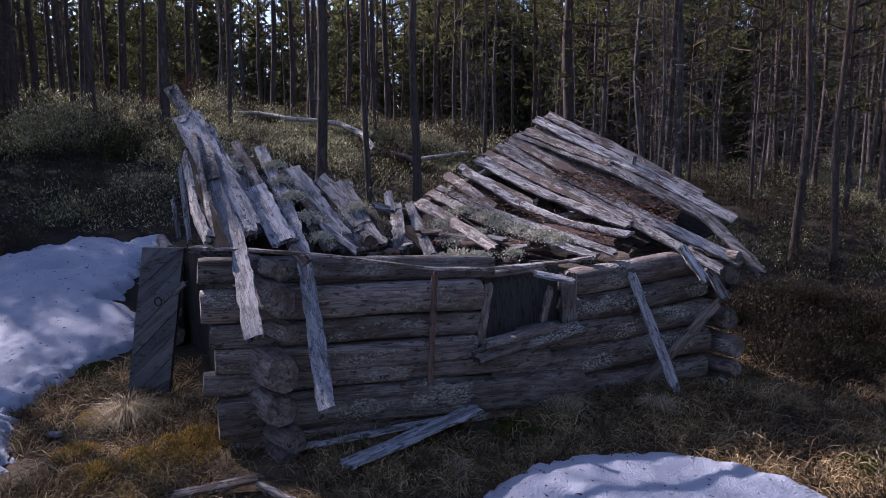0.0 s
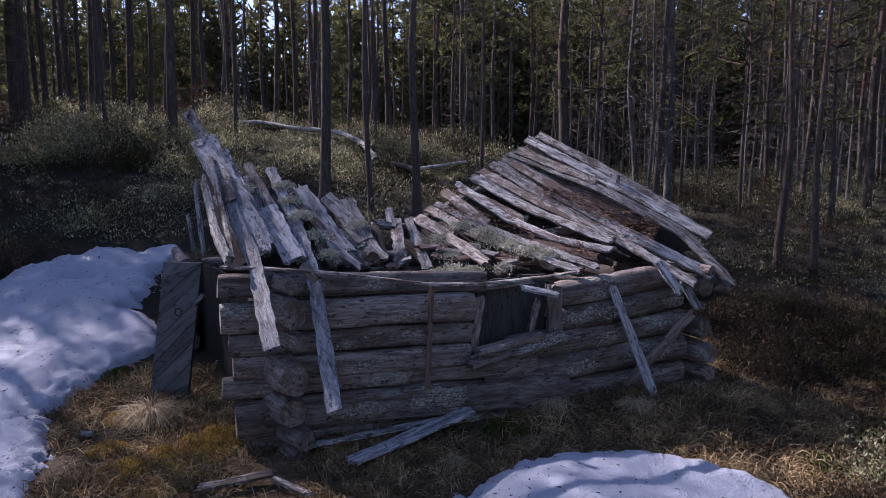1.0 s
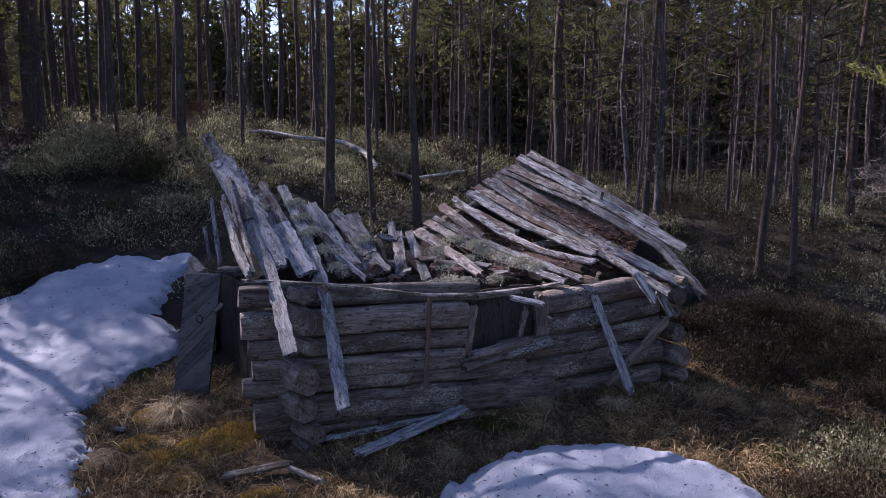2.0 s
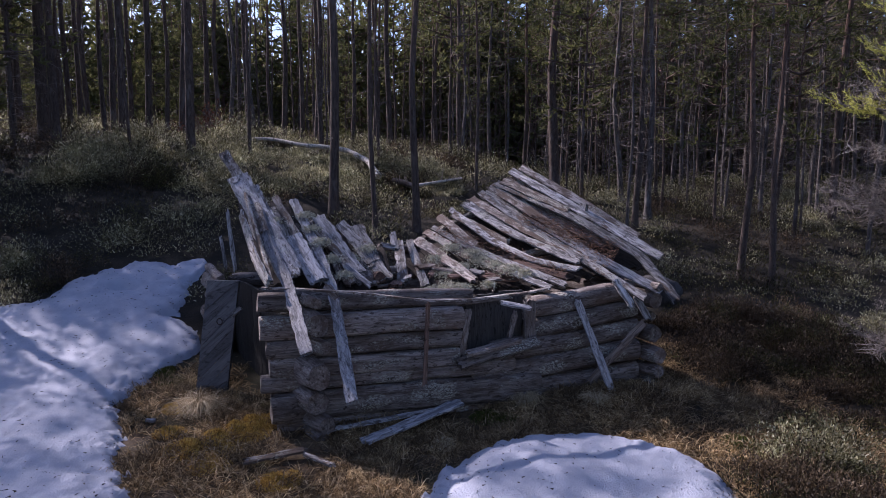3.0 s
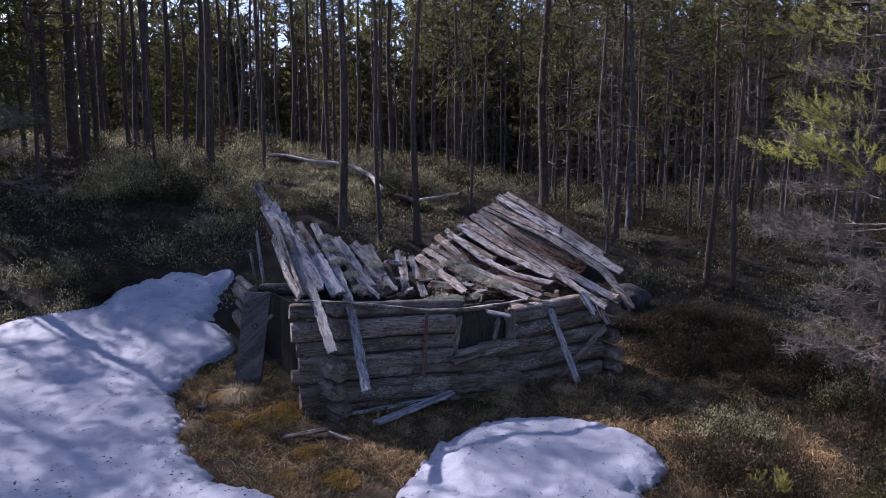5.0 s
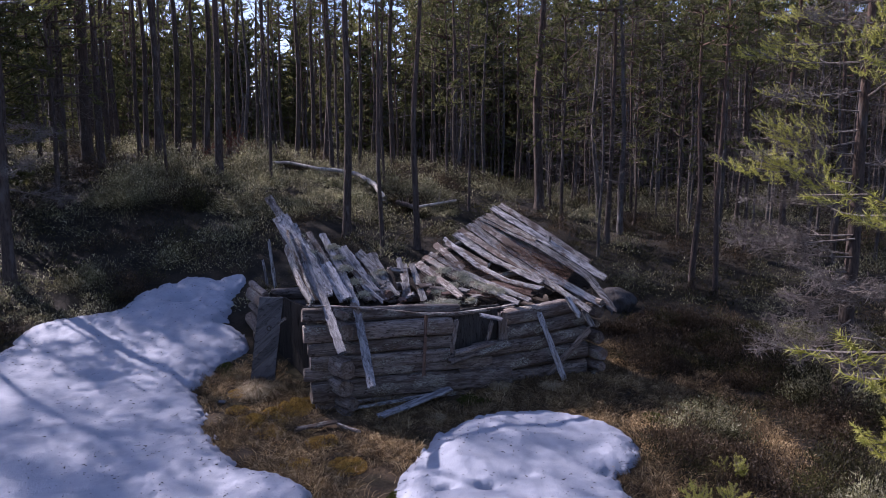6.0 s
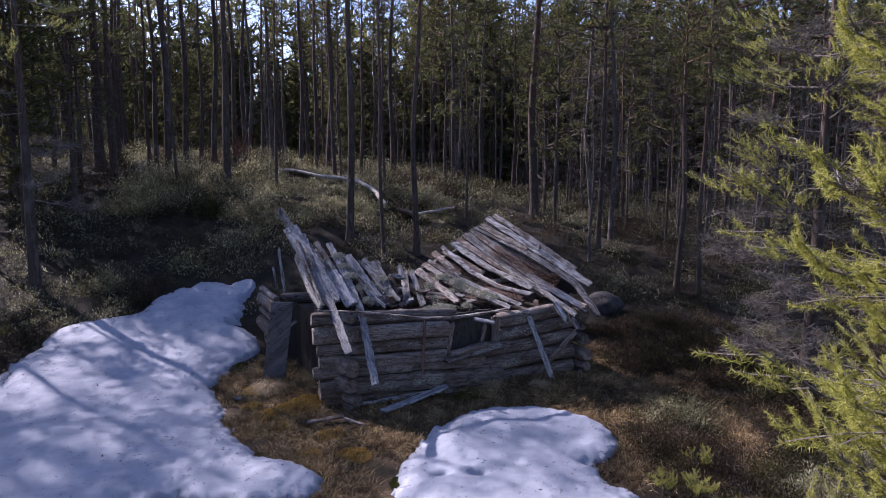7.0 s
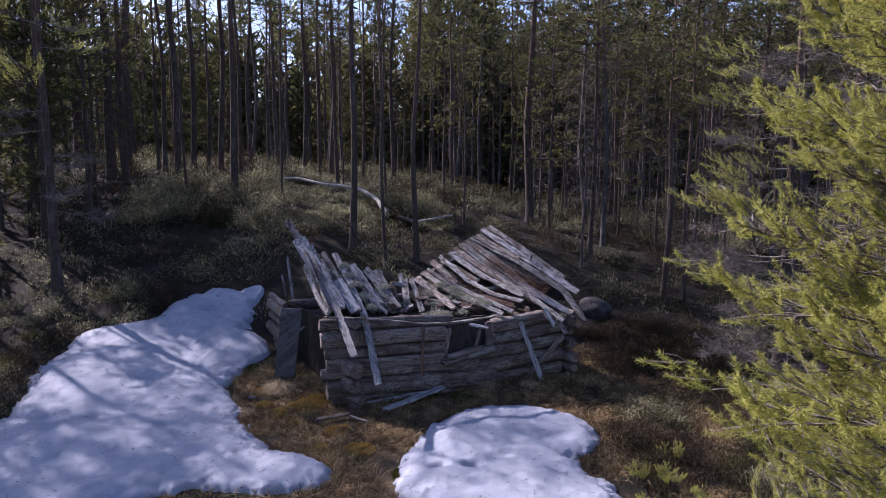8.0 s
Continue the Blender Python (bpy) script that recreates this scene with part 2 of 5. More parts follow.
def put(name, me, parent=None, m=None, label=""):
    """One mesh object, at the world pose m, under a thing."""
    ob = new(name, me)
    m = m or Matrix()
    if parent:
        ob.parent = parent
        m = Matrix.Translation(-parent.location) @ m
    ob.matrix_basis = m
    return tagged(ob, label)


def along(a, b, up=(0, 0, 1)):
    """A pose at a, with x towards b and z near up."""
    a, b = Vector(a), Vector(b)
    x = (b - a).normalized()
    y = Vector(up).cross(x)
    if y.length < 1e-3:
        y = Vector((0, 1, 0)).cross(x)
    y.normalize()
    z = x.cross(y)
    return Matrix.Translation(a) @ Matrix((x, y, z)).transposed().to_4x4()


def bent(points, s):
    """The place at share s of the length of a bent line, rounded at the knees."""
    n = len(points) - 1
    lens = [(points[k + 1] - points[k]).length for k in range(n)]
    d = s * sum(lens)
    for k in range(n):
        if d <= lens[k] or k == n - 1:
            return points[k].lerp(points[k + 1], d / lens[k])
        d -= lens[k]


def board(parent, *points, w=0.12, thick=0.03, mat=None, name="roof_board", up=(0, 0, 1), rag=0.08, twist=0.0, seed=0, lift=0.0, label=""):
    """A sawn board along a bent line, with worn edges and splintered ends."""
    rnd = random.Random(seed * 7919 + int(points[0][0] * 1000) + int(w * 5000))
    m = along(points[0], points[-1], up)
    inv = m.inverted()
    pts = [inv @ Vector(p) for p in points]
    total = sum((pts[k + 1] - pts[k]).length for k in range(len(pts) - 1))
    n = max(6, int(total / 0.05))
    cols = 5
    start = [rnd.uniform(0, rag) for _ in range(cols + 1)]
    stop = [rnd.uniform(0, rag) for _ in range(cols + 1)]
    off = rnd.uniform(0, 90)
    verts, faces = [], []
    for i in range(n + 1):
        s = i / n
        c = (bent(pts, max(0, s - 0.03)) + bent(pts, s) * 2 + bent(pts, min(1, s + 0.03))) / 4
        half = w / 2 * (1 + 0.20 * noise.noise((s * total * 3, off, 0)))
        roll = twist * (s - 0.5) + 0.05 * noise.noise((s * 3, off, 5))
        cup = 0.006 * noise.noise((s * 2, off, 9))
        for side in (1, -1):
            for j in range(cols + 1):
                q = 2 * j / cols - 1
                edge = 1 + 0.10 * noise.noise((s * total * 14, off + j, side)) + (0.24 * noise.noise((s * total * 9, off + 3 * j, 1)) if j in (0, cols) else 0)
                y = q * half * edge
                z = side * thick / 2 * (0.72 if j in (0, cols) else 1) + cup * q * q + 0.0055 * noise.noise((s * total * 4, off + 3 * j, 2))
                x = c.x
                if i == 0:
                    x += start[j]
                if i == n:
                    x -= stop[j]
                verts.append((x, c.y + y * math.cos(roll) - z * math.sin(roll), c.z + lift + y * math.sin(roll) + z * math.cos(roll)))
    row = 2 * (cols + 1)
    for i in range(n):
        a, b = i * row, (i + 1) * row
        for j in range(cols):
            faces.append((a + j, b + j, b + j + 1, a + j + 1))
            k = cols + 1 + j
            faces.append((a + k + 1, b + k + 1, b + k, a + k))
        faces.append((a, a + cols + 1, b + cols + 1, b))
        faces.append((a + cols, b + cols, b + 2 * cols + 1, a + 2 * cols + 1))
    for a, flip in ((0, False), (n * row, True)):
        for j in range(cols):
            f = (a + j, a + j + 1, a + cols + 2 + j, a + cols + 1 + j)
            faces.append(f if not flip else f[::-1])
    ob = put(name, mesh(name, verts, faces, mat or BOARD), parent, m, label)
    return ob


def log(parent, a, b, r, r2=None, mat=None, name="wall_log", seed=0, sag=0.0, flat=1.0, label="", sides=20, hewn=0.0):
    """A weathered round log: uneven, slightly crooked, with checks along it and rough sawn or hewn ends."""
    rnd = random.Random(seed + int(a[0] * 777) + int(a[2] * 3331))
    m = along(a, b)
    length = (Vector(b) - Vector(a)).length
    r2 = r2 or r
    n = max(5, int(length / 0.07))
    off = rnd.uniform(0, 90)
    checks = [(rnd.uniform(0, 6.28), rnd.uniform(0.1, 0.25)) for _ in range(3)]
    verts, faces = [], []
    for i in range(n + 1):
        s = i / n
        x = s * length
        rad = r + (r2 - r) * s
        cy = 0.35 * r * noise.noise((x * 0.9, off, 1))
        cz = 0.25 * r * noise.noise((x * 0.9, off, 7)) - sag * math.sin(math.pi * s)
        if i in (0, n):
            rad *= 0.93
        for j in range(sides):
            t = 2 * math.pi * j / sides
            k = rad * (1 + 0.09 * noise.noise((x * 1.6, off + 2 * math.cos(t), 2 * math.sin(t))) + 0.035 * noise.noise((x * 8, off + 5 * math.cos(t), 5 * math.sin(t))))
            if hewn:
                k *= 1 - hewn + hewn / (abs(math.cos(t)) ** 5 + abs(math.sin(t)) ** 5) ** 0.2
            for at, deep in checks:
                d = abs((t - at - 0.25 * noise.noise((x * 1.5, off, at)) + math.pi) % (2 * math.pi) - math.pi)
                if d < 0.2:
                    k *= 1 - deep * 0.7
            verts.append((x + (0.02 * noise.noise((t, off, 3)) if i in (0, n) else 0), cy + k * math.cos(t), cz + k * math.sin(t) * flat))
    for i in range(n):
        for j in range(sides):
            p, q = i * sides + j, i * sides + (j + 1) % sides
            faces.append((p, q, q + sides, p + sides))
    for i, order in ((0, -1), (n, 1)):
        c = len(verts)
        ring = verts[i * sides:(i + 1) * sides]
        mid = [sum(v[k] for v in ring) / sides for k in range(3)]
        verts.append((mid[0] + order * 0.008, mid[1], mid[2]))
        for y in ring:
            verts.append((y[0], mid[1] + (y[1] - mid[1]) * 0.97, mid[2] + (y[2] - mid[2]) * 0.97))
        for j in range(sides):
            p, q = c + 1 + j, c + 1 + (j + 1) % sides
            faces.append((p, q, c) if order > 0 else (q, p, c))
    return put(name, mesh(name, verts, faces, mat or LOG, True), parent, m, label)


# ---- ground ----
def soft(a, k):
    return k * math.log1p(math.exp(max(-40, min(40, a / k))))


def slope(x, y):
    s = 1 / (1 + math.exp(-max(-40, min(40, (x - 2) / 1.5))))
    up = soft(y - 6, 0.8) - soft(y - 17, 1.5)
    far = soft(y - 17, 1.5) - soft(y - 34, 5)
    bank = soft(-x - 3, 0.6)
    knoll = 0.19 * math.exp(-((x - 2.1) / 1.25) ** 2 - ((y - 5.45) / 0.6) ** 2)
    return knoll - 0.016 + 0.295 * up - 0.194 * s * up + 0.02 * far + 0.092 * bank / (1 + 0.05 * bank) - 0.211 * s + 0.07 * (soft(y - 50, 5) - soft(y - 160, 10)) + 0.118 * s * (soft(y - 11, 0.8) - soft(y - 17, 1.5))


def ground(x, y):
    rough = max(0.25, min(1.0, (abs(y - 3) - 2) / 5))
    return slope(x, y) + rough * (0.17 * noise.noise((x * 0.45, y * 0.45, 3)) + 0.11 * noise.noise((x * 1.3, y * 1.3, 8))) + 0.022 * noise.noise((x * 4, y * 4, 1))


def snow_share(x, y, blobs):
    f = 0.0
    for cx, cy, a, b in blobs:
        d = ((x - cx) / a) ** 2 + ((y - cy) / b) ** 2
        f += math.exp(-1.9 * (d - 1))
    f = math.log(f + 1e-9) / 1.9
    return f + 0.05 * noise.noise((x * 1.7, y * 1.7, 4)) + 0.13 * noise.noise((x * 5, y * 5, 6)) + 0.13 * noise.noise((x * 13, y * 13, 2)) + 0.08 * noise.noise((x * 31, y * 31, 2))


SNOW_BANK = [(-5.06, 5.64, 1.62, 1.51), (-4.64, 7.63, 0.9, 1.45), (-4.09, 6.62, 0.97, 0.65), (-4.24, 2.76, 1.86, 1.56), (-3.55, 2.84, 1.24, 0.31), (-5.03, 1.67, 1.18, 0.99),
             (-5.54, 6.65, 1.11, 0.61), (-4.04, 9.0, 0.21, 0.45), (-5.18, 3.84, 0.82, 0.35), (-1.92, 2.19, 0.76, 0.47), (-4.21, 4.34, 1.02, 0.62), (-5.02, 4.72, 1.12, 0.86)]
SNOW_PATCH = [(1.34, 3.64, 1.23, 0.82), (1.09, 1.79, 1.33, 0.99), (1.1, 2.67, 0.81, 0.25), (0.58, 2.63, 0.82, 0.77), (1.09, 2.97, 0.44, 0.18), (1.66, 3.9, 0.63, 0.46)]


def on_snow(x, y, pad=0.0):
    return max(snow_share(x, y, SNOW_BANK), snow_share(x, y, SNOW_PATCH)) > -pad


def spread(lo, hi, near_lo, near_hi, step, grow):
    out = list(np.arange(near_lo, near_hi, step))
    d, v = step, near_hi
    while v < hi:
        out.append(v)
        d *= grow
        v += d
    out.append(hi)
    d, v, low = step * grow, near_lo - step, []
    while v > lo:
        low.append(v)
        d *= grow
        v -= d
    low.append(lo)
    return low[::-1] + out


def build_ground():
    xs, ys = spread(-600, 600, -10, 9, 0.13, 1.12), spread(-300, 900, -6, 18, 0.13, 1.12)
    verts = [(x, y, ground(x, y)) for y in ys for x in xs]
    w = len(xs)
    faces = [(j * w + i, j * w + i + 1, (j + 1) * w + i + 1, (j + 1) * w + i) for j in range(len(ys) - 1) for i in range(w - 1)]
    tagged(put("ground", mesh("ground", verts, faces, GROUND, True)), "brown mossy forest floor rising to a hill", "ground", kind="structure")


def snow_top(x, y, f, thick):
    """The height of the snow: it rises out of the ground with a steep thawing rim."""
    t = max(0.0, min(1.0, (f + 0.05) / 0.11))
    deep = max(0.0, min(1.0, f / 0.55))
    z = ground(x, y) - 0.05 + 0.082 * (1 - (1 - t) ** 2) + (thick - 0.05) * (1 - (1 - deep) ** 2) - 0.06 * deep * (noise.noise((x * 0.9, y * 0.9, 11)))
    z += t * (0.016 * noise.noise((x * 2.6, y * 2.6, 5)) + 0.012 * noise.noise((x * 6, y * 6, 5)) + 0.012 * noise.noise((x * 15, y * 15, 5)))
    for cx, cy, r in ((-4.72, 8.05, 0.22), (-3.72, 7.35, 0.16), (0.62, 2.35, 0.11), (0.2, 2.3, 0.09)):   # thaw holes
        d = ((x - cx) / 1.6) ** 2 + (y - cy) ** 2
        z -= 0.16 * math.exp(-d / (r * r) * 2.5)
    return z


def build_snow(name, blobs, box, thick, label):
    x0, x1, y0, y1 = box
    step = 0.035
    nx, ny = int((x1 - x0) / step) + 1, int((y1 - y0) / step) + 1
    index, verts, faces = {}, [], []
    for j in range(ny):
        for i in range(nx):
            x, y = x0 + i * step, y0 + j * step
            f = snow_share(x, y, blobs)
            if f > -0.6:
                index[i, j] = len(verts)
                verts.append((x, y, snow_top(x, y, f, thick)))
    for (i, j) in list(index):
        q = [(i, j), (i + 1, j), (i + 1, j + 1), (i, j + 1)]
        if all(k in index for k in q):
            faces.append(tuple(index[k] for k in q))
    tagged(put(name, mesh(name, verts, faces, SNOW, True)), label, "snow", kind="structure")


build_ground()
build_snow("snow_bank", SNOW_BANK, (-9, -0.4, 0.0, 10.5), 0.15, "large patch of old granular snow with needle litter")
build_snow("snow_patch", SNOW_PATCH, (-1.8, 4.0, 0.4, 5.2), 0.16, "rounded patch of melting old snow")

# ---- the log hut ----
HUT = Vector((-1.4, 4.7, 0))
hut = thing("log_hut", HUT, "collapsed grey log hut with sagging board roof", "hut")
U, V = Vector((0.954, 0.2995, 0)), Vector((-0.45, 0.893, 0))


def spot(u, v, z):
    return tuple(HUT + U * u + V * v + Vector((0, 0, z)))


# courses of the front wall: height, half thickness, and how far the height is stretched; their faces are hewn flat
COURSES = [(0.05, 0.08, 1.0), (0.26, 0.13, 1.1), (0.50, 0.082, 1.0), (0.67, 0.095, 1.0), (0.86, 0.088, 1.0), (1.07, 0.108, 1.05), (1.30, 0.09, 1.0)]
WIN = (1.78, 2.66)
for k, (z, r, tall) in enumerate(COURSES):
    start = -0.28 + 0.05 * math.sin(k * 2.3)
    end, r = 0.9 if k in (1, 2, 3, 4) else 0.7, r * 1.07
    if k in (4, 5):
        log(hut, spot(start, 0, z), spot(WIN[0], 0.02, z - 0.03), r, seed=k, flat=tall, hewn=end)
    elif k == 6:
        log(hut, spot(start - 0.1, 0.03, z + 0.03), spot(1.9, 0.06, z - 0.06), r, seed=k, flat=tall, hewn=end)
    elif k == 3:
        log(hut, spot(start, 0, z), spot(1.72, 0, z - 0.05), r, seed=k, flat=tall, hewn=end)
    elif k == 0:
        log(hut, spot(start + 0.1, 0.02, z), spot(2.9, 0.06, z - 0.02), r, seed=k, flat=tall, hewn=end)
    else:
        log(hut, spot(start, 0, z), spot(2.4 + 0.3 * (k % 2), 0.03, z - 0.04), r, seed=k, flat=tall, hewn=end)
# the part beyond the window has slid back and down towards the far corner
for k, (z, z2, r) in enumerate(((0.12, 0.24, 0.13), (0.36, 0.50, 0.135), (0.60, 0.75, 0.12))):
    log(hut, spot(2.15 - 0.25 * (k % 2), 0.10, z), spot(3.98, 0.06, z2), r, seed=k + 20, hewn=0.4)
for k, (z, z2, r, u2) in enumerate(((0.83, 1.0, 0.13, 3.97), (1.08, 1.23, 0.115, 3.94))):
    log(hut, spot(WIN[1] + 0.02 * k, 0.12, z), spot(u2, 0.09, z2), r, seed=k + 30, hewn=0.5)
# cross walls, their log ends sticking out at the corners
ENDS = [(0.0, 0.08, 1.0), (0.15, 0.095, 1.0), (0.38, 0.122, 1.0), (0.66, 0.125, 1.2), (0.92, 0.07, 1.0), (1.17, 0.125, 1.0), (1.36, 0.06, 1.0)]
for k, (z, r, tall) in enumerate(ENDS):
    log(hut, spot(0.18 + 0.05 * math.sin(k * 2), -0.34 - 0.07 * math.sin(k * 3), z - 0.02), spot(0.06, 0.3, z), r, seed=k + 40, flat=tall, hewn=0.2)
    log(hut, (-2.72, 6.55, z * 0.9), (-3.28, 7.65, z * 0.9), r, seed=k + 60)
    log(hut, spot(4.08 + 0.03 * math.sin(k * 7), -0.16 + 0.08 * math.sin(k * 5), z * 0.84 + 0.14), spot(4.12, 3.3, z * 0.92), r * 0.85, seed=k + 80)
for k in range(6):
    log(hut, spot(-0.1, 3.0, 0.08 + 0.2 * k), spot(4.4, 3.0, 0.08 + 0.2 * k), 0.105, seed=k + 100)
# near-black boards added inside, standing in for the shade seen through the doorway
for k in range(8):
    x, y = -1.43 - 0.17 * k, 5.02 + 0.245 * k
    board(hut, (x, y, -0.05), (x - 0.03, y + 0.01, 1.24), w=0.32, thick=0.03, mat=DOORWAY_SHADE, name="inner_board", up=(-0.82, -0.57, 0), seed=170 + k, rag=0.02)
# window: leaning jamb, broken shutter, stump of a post and a mossy sill
board(hut, (0.37, 5.20, 1.17), (0.29, 5.18, 0.6), w=0.07, thick=0.05, mat=LOG, name="window_jamb", up=(0.2, -1, 0), seed=3)
for k in range(3):                          # closed shutter, three upright boards
    board(hut, spot(1.93 + 0.25 * k, 0.14, 0.55), spot(1.92 + 0.25 * k, 0.15, 1.24 + 0.02 * k), w=0.255, thick=0.03, mat=SHUTTER, name="shutter_board", up=(0.3, -1, 0), seed=4 + k, rag=0.01)
board(hut, spot(1.80, 0.10, 1.17), spot(2.45, 0.11, 1.22), w=0.05, thick=0.05, mat=LOG, name="window_head", up=(0.3, -1, 0), seed=6)
board(hut, (0.82, 5.42, 0.72), (0.90, 5.44, 1.08), w=0.06, thick=0.04, mat=LOG, name="window_post", up=(0.2, -1, 0), seed=5)
board(hut, (1.06, 5.50, 0.7), (1.05, 5.50, 1.22), w=0.13, thick=0.09, mat=LOG, name="window_jamb", up=(0.2, -1, 0), seed=6)
board(hut, (0.22, 5.06, 0.56), (1.18, 5.42, 0.74), w=0.13, thick=0.08, mat=LOG, name="window_sill", up=(0.1, -0.7, 0.7), seed=7)
board(hut, (0.3, 5.08, 0.66), (0.95, 5.34, 0.76), w=0.10, thick=0.05, mat=LOG, name="window_sill", up=(0, -0.2, 1), seed=8)
board(hut, (0.66, 4.98, 1.26), (1.02, 5.02, 1.18), w=0.07, thick=0.03, mat=BOARD_PALE, name="broken_board", up=(0, -0.5, 1), seed=9, rag=0.1)
board(hut, (-0.06, 4.92, 1.30), (-0.10, 4.90, 0.36), w=0.045, thick=0.03, mat=RED_WOOD, name="upright_slat", up=(0.2, -1, 0), seed=10)


def roof(*points, w, mat=None, **kw):
    up = kw.pop("up", (-0.1, -0.55, 0.8))
    return board(hut, *points, w=w, mat=mat, up=up, **kw)


RIGHT = [
    ((1.01, 7.64, 2.61), (1.94, 6.76, 2.05), (2.77, 6.15, 1.54), 0.13, BOARD),
    ((1.15, 7.65, 2.66), (1.86, 7.00, 2.22), (2.55, 6.44, 1.76), 0.12, BOARD_MOSSY),
    ((0.89, 7.57, 2.47), (1.30, 7.20, 2.28), (1.76, 6.84, 2.08), 0.13, BOARD_MOSSY),
    ((0.72, 7.57, 2.39), (1.43, 6.77, 1.94), (1.97, 6.08, 1.52), 0.13, BOARD_MOSSY),
    ((0.45, 7.50, 2.23), (1.11, 6.75, 1.86), (1.85, 6.10, 1.53), 0.12, BOARD_MOSSY),
    ((0.35, 7.45, 2.16), (0.98, 6.69, 1.80), (1.76, 6.07, 1.51), 0.12, BOARD),
]
for k, (a, b, c, w, mat) in enumerate(RIGHT):
    roof(a, b, c, w=w, mat=mat, seed=k)
roof((0.79, 7.59, 2.44), (1.75, 6.77, 2.02), (2.47, 6.20, 1.60), (2.77, 5.61, 1.12), w=0.12, mat=BOARD, seed=11)
roof((1.20, 6.98, 2.0), (1.97, 6.08, 1.55), (2.64, 5.70, 1.21), w=0.13, mat=BOARD_PALE, seed=12)
roof((0.58, 7.55, 2.32), (1.18, 6.77, 1.89), (1.82, 6.09, 1.52), (2.40, 5.54, 1.16), w=0.10, mat=BOARD, seed=13)
roof((0.17, 7.41, 2.08), (0.72, 6.62, 1.71), (1.18, 6.16, 1.53), (1.73, 5.94, 1.44), w=0.09, mat=BOARD, seed=14)
roof((0.02, 7.34, 1.98), (0.27, 6.95, 1.81), (0.52, 6.55, 1.64), w=0.13, mat=BOARD_MOSSY, seed=15)
roof((-0.08, 7.18, 1.85), (0.46, 6.54, 1.62), (1.07, 6.00, 1.44), (1.53, 5.66, 1.30), w=0.09, mat=BOARD, seed=16)
roof((-0.17, 7.12, 1.80), (0.39, 6.39, 1.55), (0.92, 5.91, 1.40), w=0.12, mat=BOARD_MOSSY, seed=17)
roof((-0.28, 7.00, 1.71), (0.10, 6.4, 1.52), (0.48, 5.80, 1.33), w=0.13, mat=BOARD_MOSSY, seed=18, rag=0.12)
roof((-0.37, 7.00, 1.69), (-0.10, 5.75, 1.27), w=0.10, mat=BOARD, seed=19)
roof((-0.51, 7.03, 1.68), (-0.36, 5.84, 1.26), w=0.13, mat=BOARD, seed=20)
roof((0.76, 6.10, 1.46), (1.34, 5.59, 1.28), w=0.08, mat=BOARD, seed=21)
roof((0.89, 6.18, 1.51), (1.56, 5.83, 1.38), w=0.10, mat=RED_WOOD, seed=22)
roof((1.81, 6.75, 2.0), (2.48, 6.21, 1.60), w=0.08, mat=BOARD_MOSSY, seed=23)
roof((-1.95, 5.57, 2.08), (-1.74, 5.13, 1.84), (-1.39, 4.46, 1.56), (-1.00, 3.44, 1.11), w=0.11, mat=BOARD_PALE, seed=31)
roof((-2.67, 6.61, 2.85), (-2.18, 6.06, 2.34), (-1.80, 5.25, 1.93), w=0.12, mat=BOARD_MOSSY, seed=30, rag=0.2)
roof((-2.41, 6.30, 2.56), (-1.89, 5.55, 2.02), (-1.39, 4.68, 1.59), w=0.24, mat=BOARD_PALE, seed=32, rag=0.2)
roof((-1.78, 6.47, 2.26), (-1.34, 5.63, 1.77), (-1.01, 4.76, 1.43), (-0.71, 3.95, 0.50), w=0.108, mat=BOARD_PALE, seed=33)
roof((-1.97, 6.32, 2.31), (-1.48, 5.52, 1.81), (-1.09, 4.83, 1.48), w=0.09, mat=BOARD_MOSSY, seed=34)
roof((-1.61, 5.62, 1.90), (-1.14, 4.77, 1.49), w=0.19, mat=BOARD_PALE, seed=35, rag=0.15)
roof((-1.46, 6.35, 2.06), (-0.82, 5.38, 1.47), w=0.17, mat=BOARD_PALE, seed=36)
roof((-1.21, 6.46, 1.97), (-0.72, 5.86, 1.55), (-0.51, 5.54, 1.38), w=0.15, mat=BOARD, seed=37)
roof((-1.03, 6.57, 1.93), (-0.70, 5.80, 1.53), w=0.18, mat=BOARD, seed=38)
roof((-1.03, 5.51, 1.59), (-0.66, 5.21, 1.37), w=0.06, mat=BOARD_PALE, seed=39)
roof((-1.49, 6.09, 1.98), (-0.95, 5.53, 1.56), w=0.07, mat=BOARD_MOSSY, seed=40)
roof((-2.14, 5.53, 2.15), (-1.73, 4.63, 1.74), (-1.50, 4.22, 1.58), w=0.11, mat=BOARD, seed=41, up=(-1, -0.3, 0.3))
roof((-2.22, 5.99, 2.34), (-1.48, 4.23, 1.57), w=0.06, mat=BOARD_MOSSY, seed=42, up=(-1, -0.3, 0.3))
roof((-2.23, 6.23, 2.43), (-1.65, 5.27, 1.83), (-1.38, 4.57, 1.56), w=0.18, mat=BOARD, seed=43)
roof((-0.57, 6.81, 1.81), (-0.49, 6.37, 1.61), w=0.09, mat=BOARD_PALE, seed=44)
roof((-0.71, 6.36, 1.70), (-0.44, 6.48, 1.63), w=0.09, mat=BOARD, seed=45)
board(hut, (-2.80, 7.10, 2.10), (-2.65, 6.90, 1.25), w=0.05, mat=BOARD, name="upright_slat", up=(0, -1, 0.2), seed=46)
board(hut, (-2.94, 7.20, 1.76), (-2.84, 7.10, 1.25), w=0.04, mat=BOARD, name="upright_slat", up=(0, -1, 0.2), seed=47)
